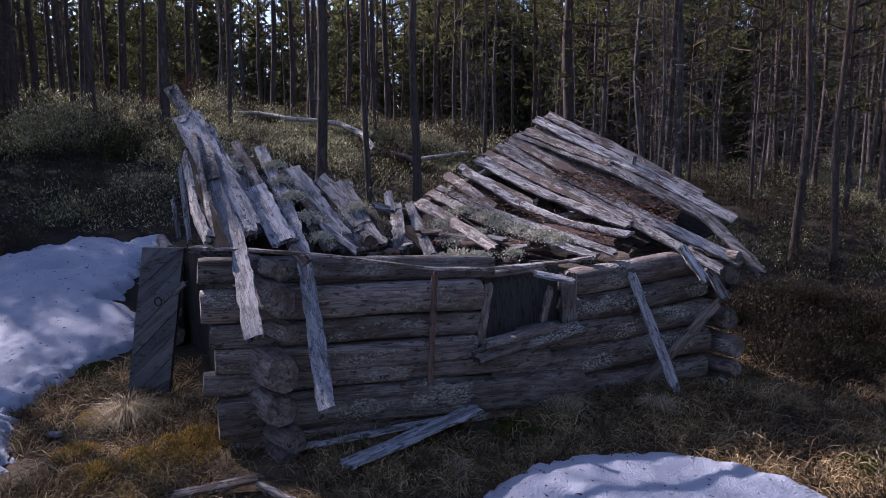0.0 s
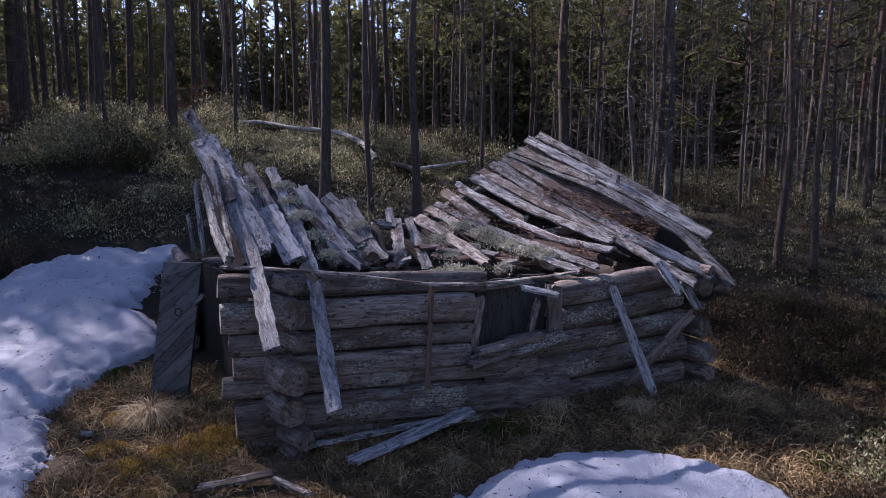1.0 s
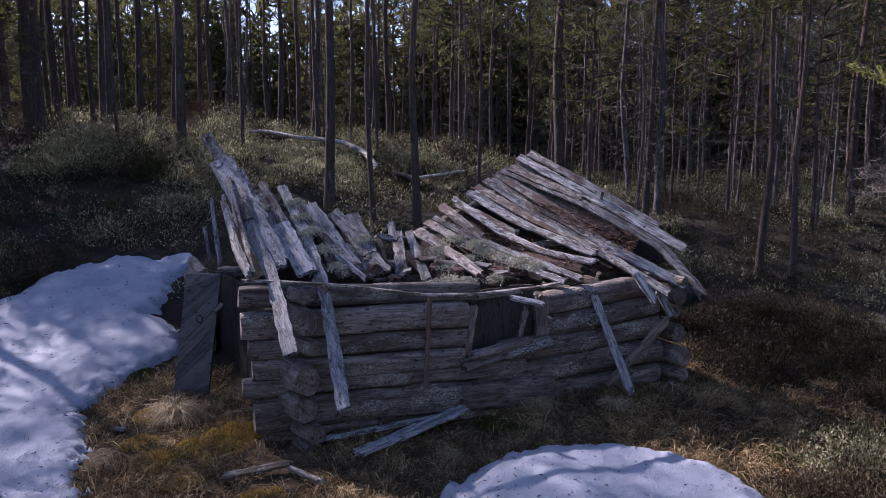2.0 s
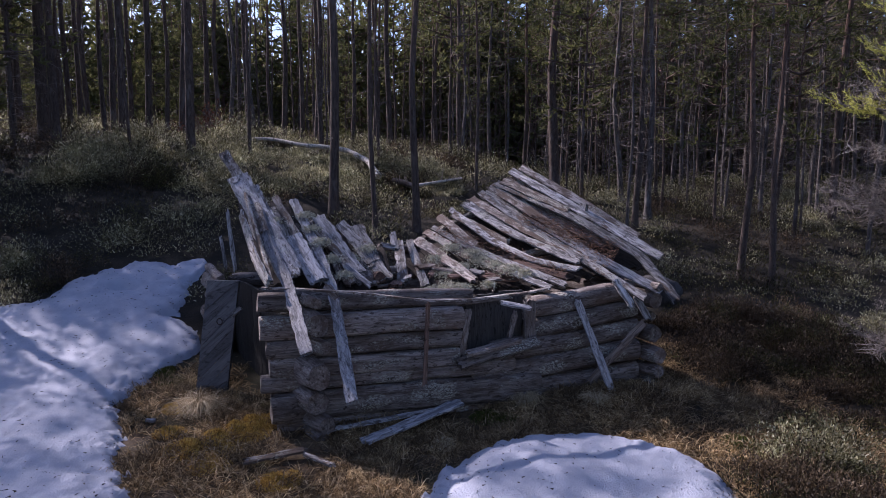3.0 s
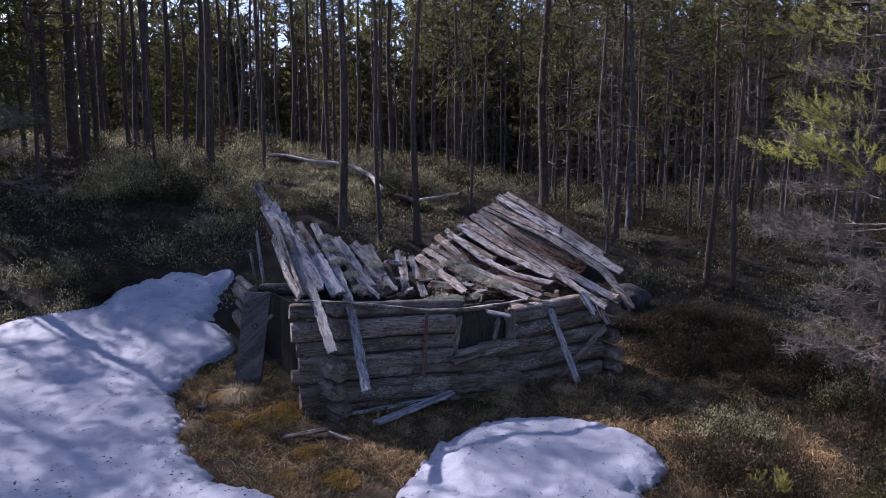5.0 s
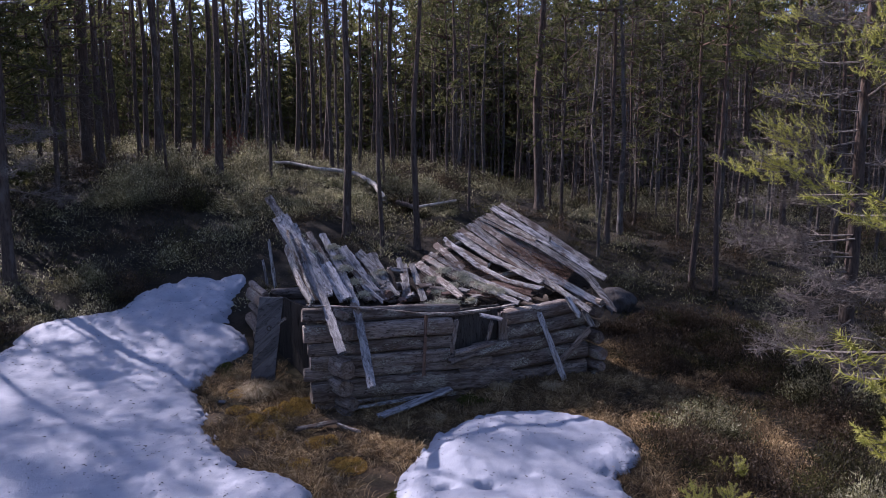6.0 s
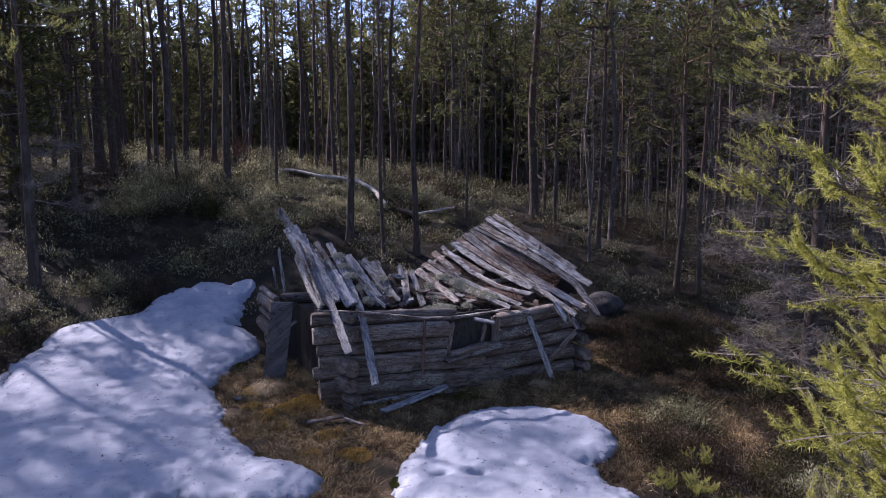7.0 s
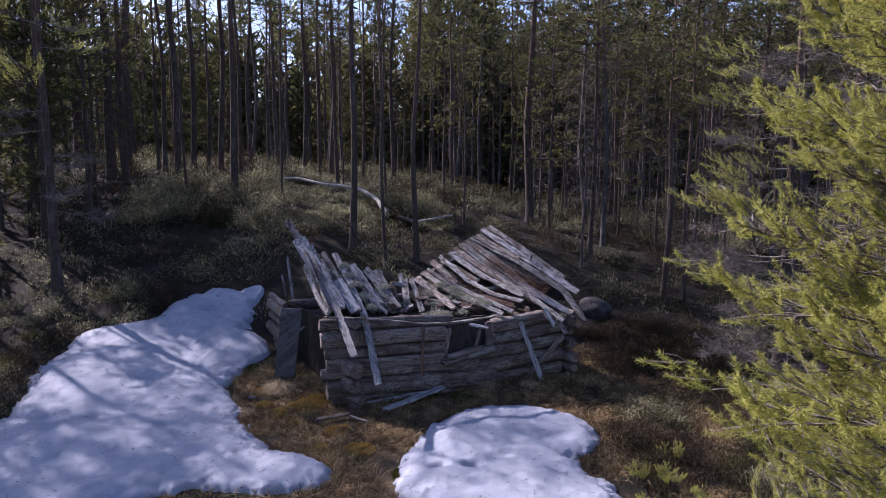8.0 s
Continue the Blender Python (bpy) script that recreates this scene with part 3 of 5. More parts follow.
# lower layers of boards, seen between the upper ones
rnd = random.Random(5)
for k in range(15):
    q = (k + rnd.uniform(-0.3, 0.3)) / 14
    a = Vector((-2.42, 6.32, 2.46)).lerp(Vector((-0.92, 6.55, 1.84)), q) + Vector((rnd.uniform(-0.05, 0.05), rnd.uniform(-0.5, 0.0), 0))
    b = Vector((-1.62, 4.75, 1.58)).lerp(Vector((-0.52, 5.5, 1.33)), min(1, max(0, q + rnd.uniform(-0.14, 0.14))))
    a.z -= 0.05 + 0.35 * (6.4 - a.y)
    first, stop = (0.0, rnd.uniform(0.45, 1.0)) if k % 3 else (0.35, 1.0)
    roof(tuple(a.lerp(b, first)), tuple(a.lerp(b, (first + stop) / 2) + Vector((0, 0, -0.04))), tuple(a.lerp(b, stop)), w=rnd.uniform(0.09, 0.17), mat=rnd.choice((BOARD_MOSSY, BOARD_MOSSY, BOARD)), seed=130 + k, lift=-0.03, rag=0.2, twist=rnd.uniform(-0.4, 0.4))
board(hut, (1.93, 6.80, 2.0), (1.95, 6.78, 2.2), w=0.035, mat=BOARD, name="peg", up=(0, -1, 0), seed=3)
log(hut, (-0.75, 5.95, 1.36), (-0.62, 5.55, 1.42), 0.07, mat=RED_WOOD, name="log_stub", seed=8)
log(hut, (-0.75, 6.75, 1.62), (-0.3, 6.9, 1.58), 0.045, name="pole", seed=9)
for k in range(13):
    q = 0.40 + 0.60 * k / 12
    if q < 0.74 and k % 3:
        continue
    a = Vector((-0.37, 7.0, 1.69)).lerp(Vector((1.03, 7.62, 2.58)), q)
    b = Vector((0.95, 6.05, 1.38)).lerp(Vector((2.72, 6.25, 1.55)), q)
    c = (a + b) / 2 + Vector((0.02, -0.02, -0.05))
    stop = rnd.uniform(0.7, 0.95) if q > 0.8 else rnd.uniform(0.2, 0.5)
    roof(a, tuple(c), tuple(a.lerp(b, max(stop, 0.52))), w=rnd.uniform(0.10, 0.13), mat=rnd.choice((BOARD_MOSSY, BOARD_MOSSY, BOARD)), seed=60 + k, lift=-0.035, twist=rnd.uniform(-0.15, 0.15))
# dark boards added underneath as the interior's shade, seen through the gaps
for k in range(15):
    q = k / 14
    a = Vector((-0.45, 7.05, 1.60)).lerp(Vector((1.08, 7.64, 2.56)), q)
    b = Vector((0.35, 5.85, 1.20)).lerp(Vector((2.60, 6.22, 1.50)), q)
    roof(tuple(a), tuple((a + b) / 2 + Vector((0, 0, -0.13))), tuple(b), w=0.2, mat=GAP_SHADE, seed=200 + k, lift=-0.12, rag=0.05)
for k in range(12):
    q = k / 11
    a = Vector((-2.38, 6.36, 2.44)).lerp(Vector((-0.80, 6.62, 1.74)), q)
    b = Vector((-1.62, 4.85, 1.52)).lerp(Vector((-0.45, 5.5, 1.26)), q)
    roof(tuple(a), tuple((a + b) / 2 + Vector((0, 0, -0.06))), tuple(b), w=0.2, mat=GAP_SHADE, seed=230 + k, lift=-0.12, rag=0.05)
# short pieces that slid into the sag
for k in range(22):
    x = rnd.uniform(-0.9, 1.1)
    y = 5.45 + 0.314 * x + rnd.uniform(0.0, 0.8)
    z = 1.16 + 0.28 * (y - 5.2 - 0.3 * x) + 0.06 * abs(x)
    a = rnd.uniform(-0.5, 1.6)
    l = rnd.uniform(0.2, 0.5)
    board(hut, (x, y, z), (x + l * math.cos(a), y + l * math.sin(a), z - 0.12 * l + rnd.uniform(-0.05, 0.05)), w=rnd.uniform(0.05, 0.12), mat=rnd.choice((BOARD, BOARD_MOSSY, RED_WOOD)), name="broken_board", seed=90 + k, rag=0.1, up=(rnd.uniform(-0.3, 0.3), -0.4, 1))
# battens and purlins under the boards
log(hut, (0.7, 6.5, 1.48), (2.2, 6.75, 1.72), 0.05, name="purlin", seed=8)
board(hut, (2.0, 5.62, 1.42), (2.2, 5.45, 1.1), w=0.08, mat=BOARD, name="broken_board", up=(0.3, -1, 0.3), seed=12, rag=0.1)
board(hut, (2.26, 5.62, 1.22), (2.44, 5.60, 0.90), w=0.08, mat=BOARD, name="broken_board", up=(0.3, -1, 0.3), seed=13, rag=0.1)
board(hut, (-1.05, 4.55, 1.52), (-0.9, 4.45, 1.38), w=0.09, mat=LOG, name="broken_board", up=(0.3, -1, 0.3), seed=14, rag=0.1)
board(hut, (-1.65, 4.35, 1.52), (-1.30, 4.35, 1.51), (-0.79, 4.50, 1.45), (-0.07, 4.75, 1.32), (0.37, 4.90, 1.30), (0.96, 5.25, 1.30), (1.25, 5.42, 1.32), w=0.055, thick=0.025, mat=BOARD_MOSSY, name="eave_board", seed=50)
log(hut, (-0.5, 7.1, 1.50), (1.1, 7.55, 2.30), 0.06, name="ridge_log", seed=6)

# ---- loose boards ----
def lone_board(name, label, *points, **kw):
    base = min(points, key=lambda p: p[2])
    ob = thing(name, base, label, "board")
    board(ob, *points, name="plank", **kw)


lone_board("leaning_board", "pale grey board leaning on the log wall", (1.59, 5.60, 1.19), (2.07, 5.40, -0.06), w=0.085, mat=BOARD_PALE, up=(0.3, -1, 0.2), seed=1)
lone_board("leaning_board", "dull grey board propped across the hut's far corner", (2.42, 5.66, 0.92), (1.74, 5.60, 0.16), w=0.09, mat=LOG, up=(0.3, -1, 0.2), seed=2)
lone_board("fallen_board", "weathered grey board fallen on the dry grass", (0.30, 5.10, 0.16), (-0.15, 4.72, 0.10), (-0.69, 4.25, 0.05), w=0.15, mat=BOARD_PALE, seed=3)
lone_board("fallen_board", "narrow grey board lying along the wall's foot", (0.05, 5.0, 0.10), (-1.06, 4.55, 0.05), w=0.08, mat=BOARD, seed=4)
lone_board("fallen_board", "short rotten board lying in brown moss", (-1.70, 3.84, 0.05), (-1.15, 4.08, 0.06), w=0.10, mat=BOARD_MOSSY, seed=5, rag=0.15)
lone_board("wood_chip", "small pale wood chip lying in the grass", (-2.94, 4.74, 0.08), (-2.84, 4.72, 0.08), w=0.05, mat=BOARD_PALE, seed=8, rag=0.01)
lone_board("fallen_board", "thin broken stick of grey board in the grass", (-0.85, 3.75, 0.05), (-1.2, 4.0, 0.06), w=0.05, mat=BOARD, seed=6, rag=0.1)


def build_door():
    """A plank door that stands open, its boards nailed aslant, with an iron ring and a wedge."""
    door = thing("plank_door", (-2.5, 5.58, 0.05), "dark grey aslant-boarded door standing open", "door")
    m = pose(-2.74, 5.58, 0.04, 0, 0, 0)
    w1, h = 0.37, 1.33
    planks = []
    for i in range(9):                      # boards nailed aslant, cut to the door's outline
        lo, hi = -0.42 + i * 0.2, -0.42 + (i + 1) * 0.2 - 0.006
        ring = []
        for q, t in ((lo, 0), (lo, 1), (hi, 1), (hi, 0)):
            x = w1 * t
            ring.append((x, min(h, max(0.0, q + 0.42 * t))))
        if max(z for _, z in ring) - min(z for _, z in ring) < 0.02:
            continue
        dy = 0.004 * ((i * 7) % 3)
        verts = [(x + 0.16 * z / h, y + 0.10 * z / h - 0.12 * x, z) for y in (-0.028 - dy, 0.02) for x, z in ring]
        faces = [(0, 1, 2, 3), (7, 6, 5, 4)] + [(k, 4 + k, 4 + (k + 1) % 4, (k + 1) % 4) for k in range(4)]
        planks.append(put("door_plank", mesh("door_plank", verts, faces, ASLANT), door, m))
    for z in (0.2, 1.05):
        board(door, (-2.70 + 0.12 * z, 5.64 + 0.07 * z, z), (-2.40 + 0.12 * z, 5.60 + 0.07 * z, z), w=0.09, thick=0.03, mat=DOOR_WOOD, name="ledge", up=(0, -1, 0), seed=int(z * 10))
    v, f = [], []
    c = Vector((-2.42, 5.53, 0.92))
    for i in range(12):
        t = 2 * math.pi * i / 12
        for j in range(5):
            p = 2 * math.pi * j / 5
            rr = 0.03 + 0.006 * math.cos(p)
            v.append(c + Vector((rr * math.cos(t), 0.006 * math.sin(p), rr * math.sin(t) * 1.2)))
    for i in range(12):
        for j in range(5):
            f.append((i * 5 + j, ((i + 1) % 12) * 5 + j, ((i + 1) % 12) * 5 + (j + 1) % 5, i * 5 + (j + 1) % 5))
    handle = put("ring_handle", mesh("ring_handle", v, f, IRON, True), None, m.inverted(), "dark iron ring")
    handle.parent = planks[5]
    board(door, (-2.30, 5.50, 0.98), (-2.12, 5.46, 1.12), w=0.05, thick=0.04, mat=BOARD, name="wedge", up=(0, -1, 0.3), seed=4)


build_door()
board(hut, tuple(HUT + U * 0.02 + V * 0.42 + Vector((0, 0, 0.0))), tuple(HUT + U * 0.05 + V * 0.40 + Vector((0, 0, 1.25))), w=0.12, thick=0.07, mat=LOG, name="door_post", up=(-0.9, -0.3, 0), seed=15)

# ---- trees ----
def tube(verts, faces, points, radii, sides):
    """Adds a tapered tube along points."""
    base = len(verts)
    for k, (p, r) in enumerate(zip(points, radii)):
        d = (points[min(k + 1, len(points) - 1)] - points[max(k - 1, 0)]).normalized()
        a = d.cross(Vector((0.3, 0.9, 0.1))).normalized()
        b = d.cross(a)
        for j in range(sides):
            t = 2 * math.pi * j / sides
            verts.append(p + a * (r * math.cos(t)) + b * (r * math.sin(t)))
    for k in range(len(points) - 1):
        for j in range(sides):
            p, q = base + k * sides + j, base + k * sides + (j + 1) % sides
            faces.append((p, q, q + sides, p + sides))


def spray(verts, faces, c, way, count, length, width, rnd, fan=0.9):
    """A tuft of narrow needles round a twig's tip."""
    for _ in range(count):
        d = (way + Vector((rnd.gauss(0, fan), rnd.gauss(0, fan), rnd.gauss(0, fan)))).normalized()
        side = d.cross(Vector((rnd.uniform(-1, 1), rnd.uniform(-1, 1), rnd.uniform(-1, 1)))).normalized() * width * 0.5
        s = len(verts)
        l = length * rnd.uniform(0.7, 1.2)
        verts.extend((c - side, c + side, c + d * l))
        faces.append((s, s + 1, s + 2))


def pine(name, seed, height, radius, crown_from, bark, bend=0.02, lean=(0, 0), bare=34, tufts=5, blades=8):
    """A pine built at the origin: a tapered trunk, dead lower branches and an open crown of needle tufts."""
    rnd = random.Random(seed)
    tree = thing(name, (0, 0, 0), "", "")
    off = rnd.uniform(0, 50)

    def axis(h):
        k = h / height
        return Vector((lean[0] * h + bend * height * noise.noise((k * 2.2, off, 0)) * min(1, k * 4), lean[1] * h + bend * height * noise.noise((k * 2.2, off, 9)) * min(1, k * 4), h))

    def girth(h):
        return radius * (1 - 0.9 * (h / height)) * (1 + 0.5 * math.exp(-h / 0.18))

    v, f = [], []
    hs = [-0.25, 0.0, 0.1, 0.3, 0.7] + [0.7 + (height - 0.7) * k / 14 for k in range(1, 15)]
    tube(v, f, [axis(max(h, 0)) + Vector((0, 0, min(h, 0))) for h in hs], [girth(max(h, 0)) for h in hs], 10)
    put("trunk", mesh("trunk", v, f, bark, True), tree)
    v, f = [], []
    for k in range(bare):
        h = crown_from * (0.12 + 0.95 * (k + rnd.random()) / bare)
        a = rnd.uniform(0, 6.28)
        way = Vector((math.cos(a), math.sin(a), rnd.uniform(-0.35, 0.25)))
        l = rnd.uniform(0.25, 1.1) * (0.5 + 0.6 * h / crown_from)
        p0 = axis(h) + way * girth(h) * 0.7
        p1 = p0 + way * l * 0.55
        p2 = p0 + way * l + Vector((rnd.uniform(-0.1, 0.1), rnd.uniform(-0.1, 0.1), rnd.uniform(-0.25, 0.05) * l))
        tube(v, f, [p0, p1, p2], [0.009, 0.006, 0.003], 3)
        for _ in range(rnd.randint(1, 3)):
            q = p0.lerp(p2, rnd.uniform(0.3, 1))
            e = q + (way + Vector((rnd.uniform(-1, 1), rnd.uniform(-1, 1), rnd.uniform(-0.9, 0.5)))) * l * rnd.uniform(0.2, 0.42)
            tube(v, f, [q, e], [0.005, 0.0025], 3)
            tube(v, f, [q.lerp(e, 0.6), e + Vector((rnd.gauss(0, 0.09), rnd.gauss(0, 0.09), rnd.gauss(0, 0.07)))], [0.004, 0.002], 3)
    tagged(put("brush", mesh("brush", v, f, TWIG), tree), kind="stuff")
    lv, lf, v, f = [], [], [], []
    whorls = max(5, int((height - crown_from) / 0.55))
    for k in range(whorls):
        share = (k + 0.5) / whorls
        h = crown_from + (height - crown_from) * share
        reach = (0.5 + 1.25 * math.sin(math.pi * min(1, 0.22 + share * 0.78)) ** 0.8) * (0.8 + radius * 2)
        for _ in range(rnd.randint(3, 5)):
            a = rnd.uniform(0, 6.28)
            l = reach * rnd.uniform(0.6, 1.15)
            way = Vector((math.cos(a), math.sin(a), 0.1 + 0.5 * share))
            p0, p1 = axis(h), axis(h) + way * l
            tube(lv, lf, [p0, p0.lerp(p1, 0.5) - Vector((0, 0, 0.05)), p1], [0.02 + 0.008 * l, 0.014, 0.004], 3)
            for _ in range(tufts):
                c = p0.lerp(p1, rnd.uniform(0.3, 1.0)) + Vector((rnd.gauss(0, 0.17), rnd.gauss(0, 0.17), rnd.gauss(0, 0.1)))
                spray(v, f, c, way + Vector((0, 0, 0.4)), blades, 0.22, 0.046, rnd)
    base = len(lv)
    me = mesh("crown", lv + v, lf + [tuple(base + q for q in face) for face in f], bark)
    me.materials.append(NEEDLES)
    me.polygons.foreach_set("material_index", [0] * len(lf) + [1] * len(f))
    put("crown", me, tree)
    return tree


GROVE = "pines of the forest"
KINDS = [
    (pine("pine_tree", 1, 12.0, 0.11, 6.6, BARK), 0.11),
    (pine("pine_tree", 2, 13.5, 0.13, 7.4, BARK, tufts=9), 0.13),
    (pine("pine_tree", 3, 10.0, 0.075, 5.8, BARK), 0.075),
    (pine("pine_tree", 4, 11.5, 0.085, 6.4, BARK_PALE, bend=0.035, bare=60), 0.085),
    (pine("pine_tree", 5, 14.5, 0.16, 7.6, BARK, tufts=8), 0.16),
    (pine("pine_tree", 6, 8.0, 0.06, 2.6, BARK, bare=20), 0.06),
    (pine("pine_tree", 7, 5.5, 0.055, 0.5, BARK, bare=6, tufts=11), 0.055),
    (pine("pine_tree", 8, 9.5, 0.06, 7.6, BARK_PALE, bend=0.03, bare=120, tufts=3), 0.06),
    (pine("pine_tree", 9, 12.5, 0.085, 10.4, BARK, bare=22, tufts=2), 0.085),
    (pine("pine_tree", 10, 14.0, 0.17, 11.4, BARK, bare=26, tufts=2), 0.17),
]
LABELS = ["straight grey-brown pine trunk with dead lower branches", "tall dark pine with a high thin crown", "slim young pine with a sparse crown",
          "pale slender bare-stemmed pine with dry twigs", "thick dark pine trunk with a high crown", "thin young pine with low green branches", "bushy young pine, green from the ground up",
          "slender dry pine bristling with dead grey twigs", "tall straight pine stem with a thin top", "thick straight pine stem with a thin top"]
for (t, _), text in zip(KINDS, LABELS):
    tagged(t, text, "pine tree", GROVE)
used = [False] * len(KINDS)
STANDS = []


def plant(x, y, r, kind=None, tip=(0, 0)):
    rnd = random.Random(int(x * 131 + y * 977))
    if kind is None:
        kind = min(range(6), key=lambda k: abs(KINDS[k][1] - r) + rnd.uniform(0, 0.02))
    if kind == 8 and r > 0.12:
        kind = 9
    tree, own = KINDS[kind]
    s = r / own
    m = Matrix.Translation((x, y, ground(x, y) - 0.04)) @ Euler((tip[1] + rnd.gauss(0, 0.012), tip[0] + rnd.gauss(0, 0.012), rnd.uniform(0, 6.28))).to_matrix().to_4x4() @ Matrix.Diagonal((s, s, max(0.8, min(1.25, s)), 1))
    if used[kind]:
        tree = copy_thing(tree, m)
    else:
        tree.matrix_basis = m
        used[kind] = True
    STANDS.append((x, y))
    return tree


LIT = [Vector(p) for p in ((-5.7, 17.0, 3.3), (-3.5, 14.5, 2.3), (-4.8, 15.8, 2.9), (6.2, 15.6, 1.4), (4.9, 7.2, 0), (5.3, 5.9, 0), (1.6, 6.4, 1.8), (0.8, 6.6, 1.8), (2.2, 6.0, 1.5), (1.2, 7.0, 2.2), 
                               (-2.0, 4.5, 0.1), (-2.5, 5.1, 0.2), (-1.6, 3.9, 0.1), (-5.2, 16.4, 3.2), (-4.2, 15.2, 2.6), (3.0, -1.5, 4.6), (2.2, -2.2, 3.0), (3.2, -1.2, 2.0), (2.6, -1.2, 3.0), (-4.2, 4.6, 0.3), (2.0, -1.6, 3.4), (2.0, -1.6, 2.4), (2.6, -2.0, 4.2), (2.6, -1.6, 1.4), (4.6, 4.8, 3.6), (4.3, 4.3, 2.6), (3.9, 4.8, 0), (4.5, 4.5, 0), (5.2, 5.0, 0), (4.6, 7.0, 0), (6.3, 7.1, 0),
                               (-5.2, 7.2, 0.6), (-4.3, 6.3, 0.4), (-5.5, 4.2, 0.4), (-4.3, 3.6, 0.3), (-3.4, 3.0, 0.2), (-6.5, 7.9, 0.8), (5.4, 14.3, 0.9), (6.6, 15.0, 1.0))]
LIT += [Vector((x, y, ground(x, y))) for x, y in ((-7.4, 15.6), (-6.6, 16.6), (-6.0, 15.0), (-5.2, 14.2), (-4.6, 16.8), (-3.6, 16.0), (-2.8, 15.0), (-2.2, 17.2), (-1.2, 16.2), (0.2, 15.0), (-4.4, 13.2))]


def in_the_sun(x, y, wide=1.25):
    """Whether a crown at x, y would shade one of the sunny spots."""
    for p in LIT:
        d = Vector((x - p.x, y - p.y, 0))
        s = d.dot(SUN_WAY)
        if s > 0 and (d - SUN_WAY * s).length < wide and 3.5 < p.z + s * math.tan(radians(SUN_UP)) - ground(x, y) < 13:
            return True
    return False


LEFT_STANDS = [(-11.15, 17.23, 0.2), (-13.69, 19.96, 0.25), (-10.99, 18.24, 0.1), (-11.47, 18.66, 0.073), (-9.83, 17.98, 0.08), (-9.87, 18.6, 0.1), (-8.51, 16.31, 0.125), (-7.82, 15.19, 0.05),
               (-8.95, 18.91, 0.12), (-8.47, 19.09, 0.08), (-8.14, 19.47, 0.12), (-6.42, 15.55, 0.14), (-7.63, 20.38, 0.105), (-7.05, 19.69, 0.09), (-5.68, 18.26, 0.11), (-4.87, 15.41, 0.057),
               (-5.62, 19.14, 0.087), (-6.49, 19.95, 0.07), (-5.27, 20.9, 0.104), (-4.73, 21.24, 0.095)]
MID_STANDS = [(-2.14, 11.72, 0.108), (-3.11, 16.8, 0.068), (-1.2, 10.91, 0.06), (-0.44, 11.46, 0.086), (-2.88, 20.26, 0.08), (-2.23, 20.98, 0.082), (0.32, 17.44, 0.06), (0.61, 19.22, 0.085),
              (1.97, 25.19, 0.096), (2.67, 25.56, 0.11), (1.13, 23.0, 0.066), (3.27, 17.26, 0.17), (3.64, 15.15, 0.07), (3.68, 17.59, 0.053), (5.08, 21.15, 0.052), (5.44, 15.55, 0.1),
              (6.41, 17.46, 0.055), (6.03, 11.3, 0.115), (6.99, 15.08, 0.058), (6.32, 10.64, 0.1), (8.34, 13.78, 0.064)]
for x, y, r in LEFT_STANDS + MID_STANDS:
    shading = x > -6.2 and y < 20 and 9.4 < 0.57 * x + 0.82 * y < 14        # their crowns darken the hollow behind the hut
    plant(x, y, r * 0.88, (0 if r < 0.09 else 1) if shading else 8 if in_the_sun(x, y) else None)
plant(4.73, 14.25, 0.076, tip=(-0.12, 0))
# added for its crown's shade on the ground right of the hut
plant(-9.9, 15.6, 0.13, 4)
for x, y, r in ((-3.6, 18.6, 0.11), (-1.6, 15.9, 0.06), (0.9, 14.6, 0.055)):
    plant(x, y, r, 1)

# dark young pines at the edge of the snow, plus tall ones, mostly out of view, added for shade
for x, y, r, kind in ((-10.6, 12.3, 0.05, 6), (-11.4, 12.9, 0.06, 6), (-10.4, 8.9, 0.05, 6), (-12.9, 13.2, 0.07, 6), (-10.5, 9.9, 0.11, 0), (-11.4, 8.5, 0.13, 1), (-10.2, 11.6, 0.13, 1), (-10.9, 12.5, 0.1, 1), (-11.4, 11.6, 0.13, 1),
                      (-11.9, 13.9, 0.065, 5), (-12.7, 15.2, 0.07, 5), (-9.4, 12.4, 0.065, 5), (-10.4, 14.6, 0.07, 5), (-11.6, 16.6, 0.07, 5), (-12.6, 18.4, 0.07, 5), (-12.3, 16.6, 0.075, 5), (-13.3, 14.5, 0.07, 5), (-13.9, 16.2, 0.07, 5), (-14.6, 17.6, 0.08, 5),
                      (-16.2, 29.0, 0.11, 0), (-17.4, 31.0, 0.12, 1), (-18.3, 31.5, 0.08, 6), (-17.2, 33.2, 0.13, 4)):
    plant(x, y, r, kind)

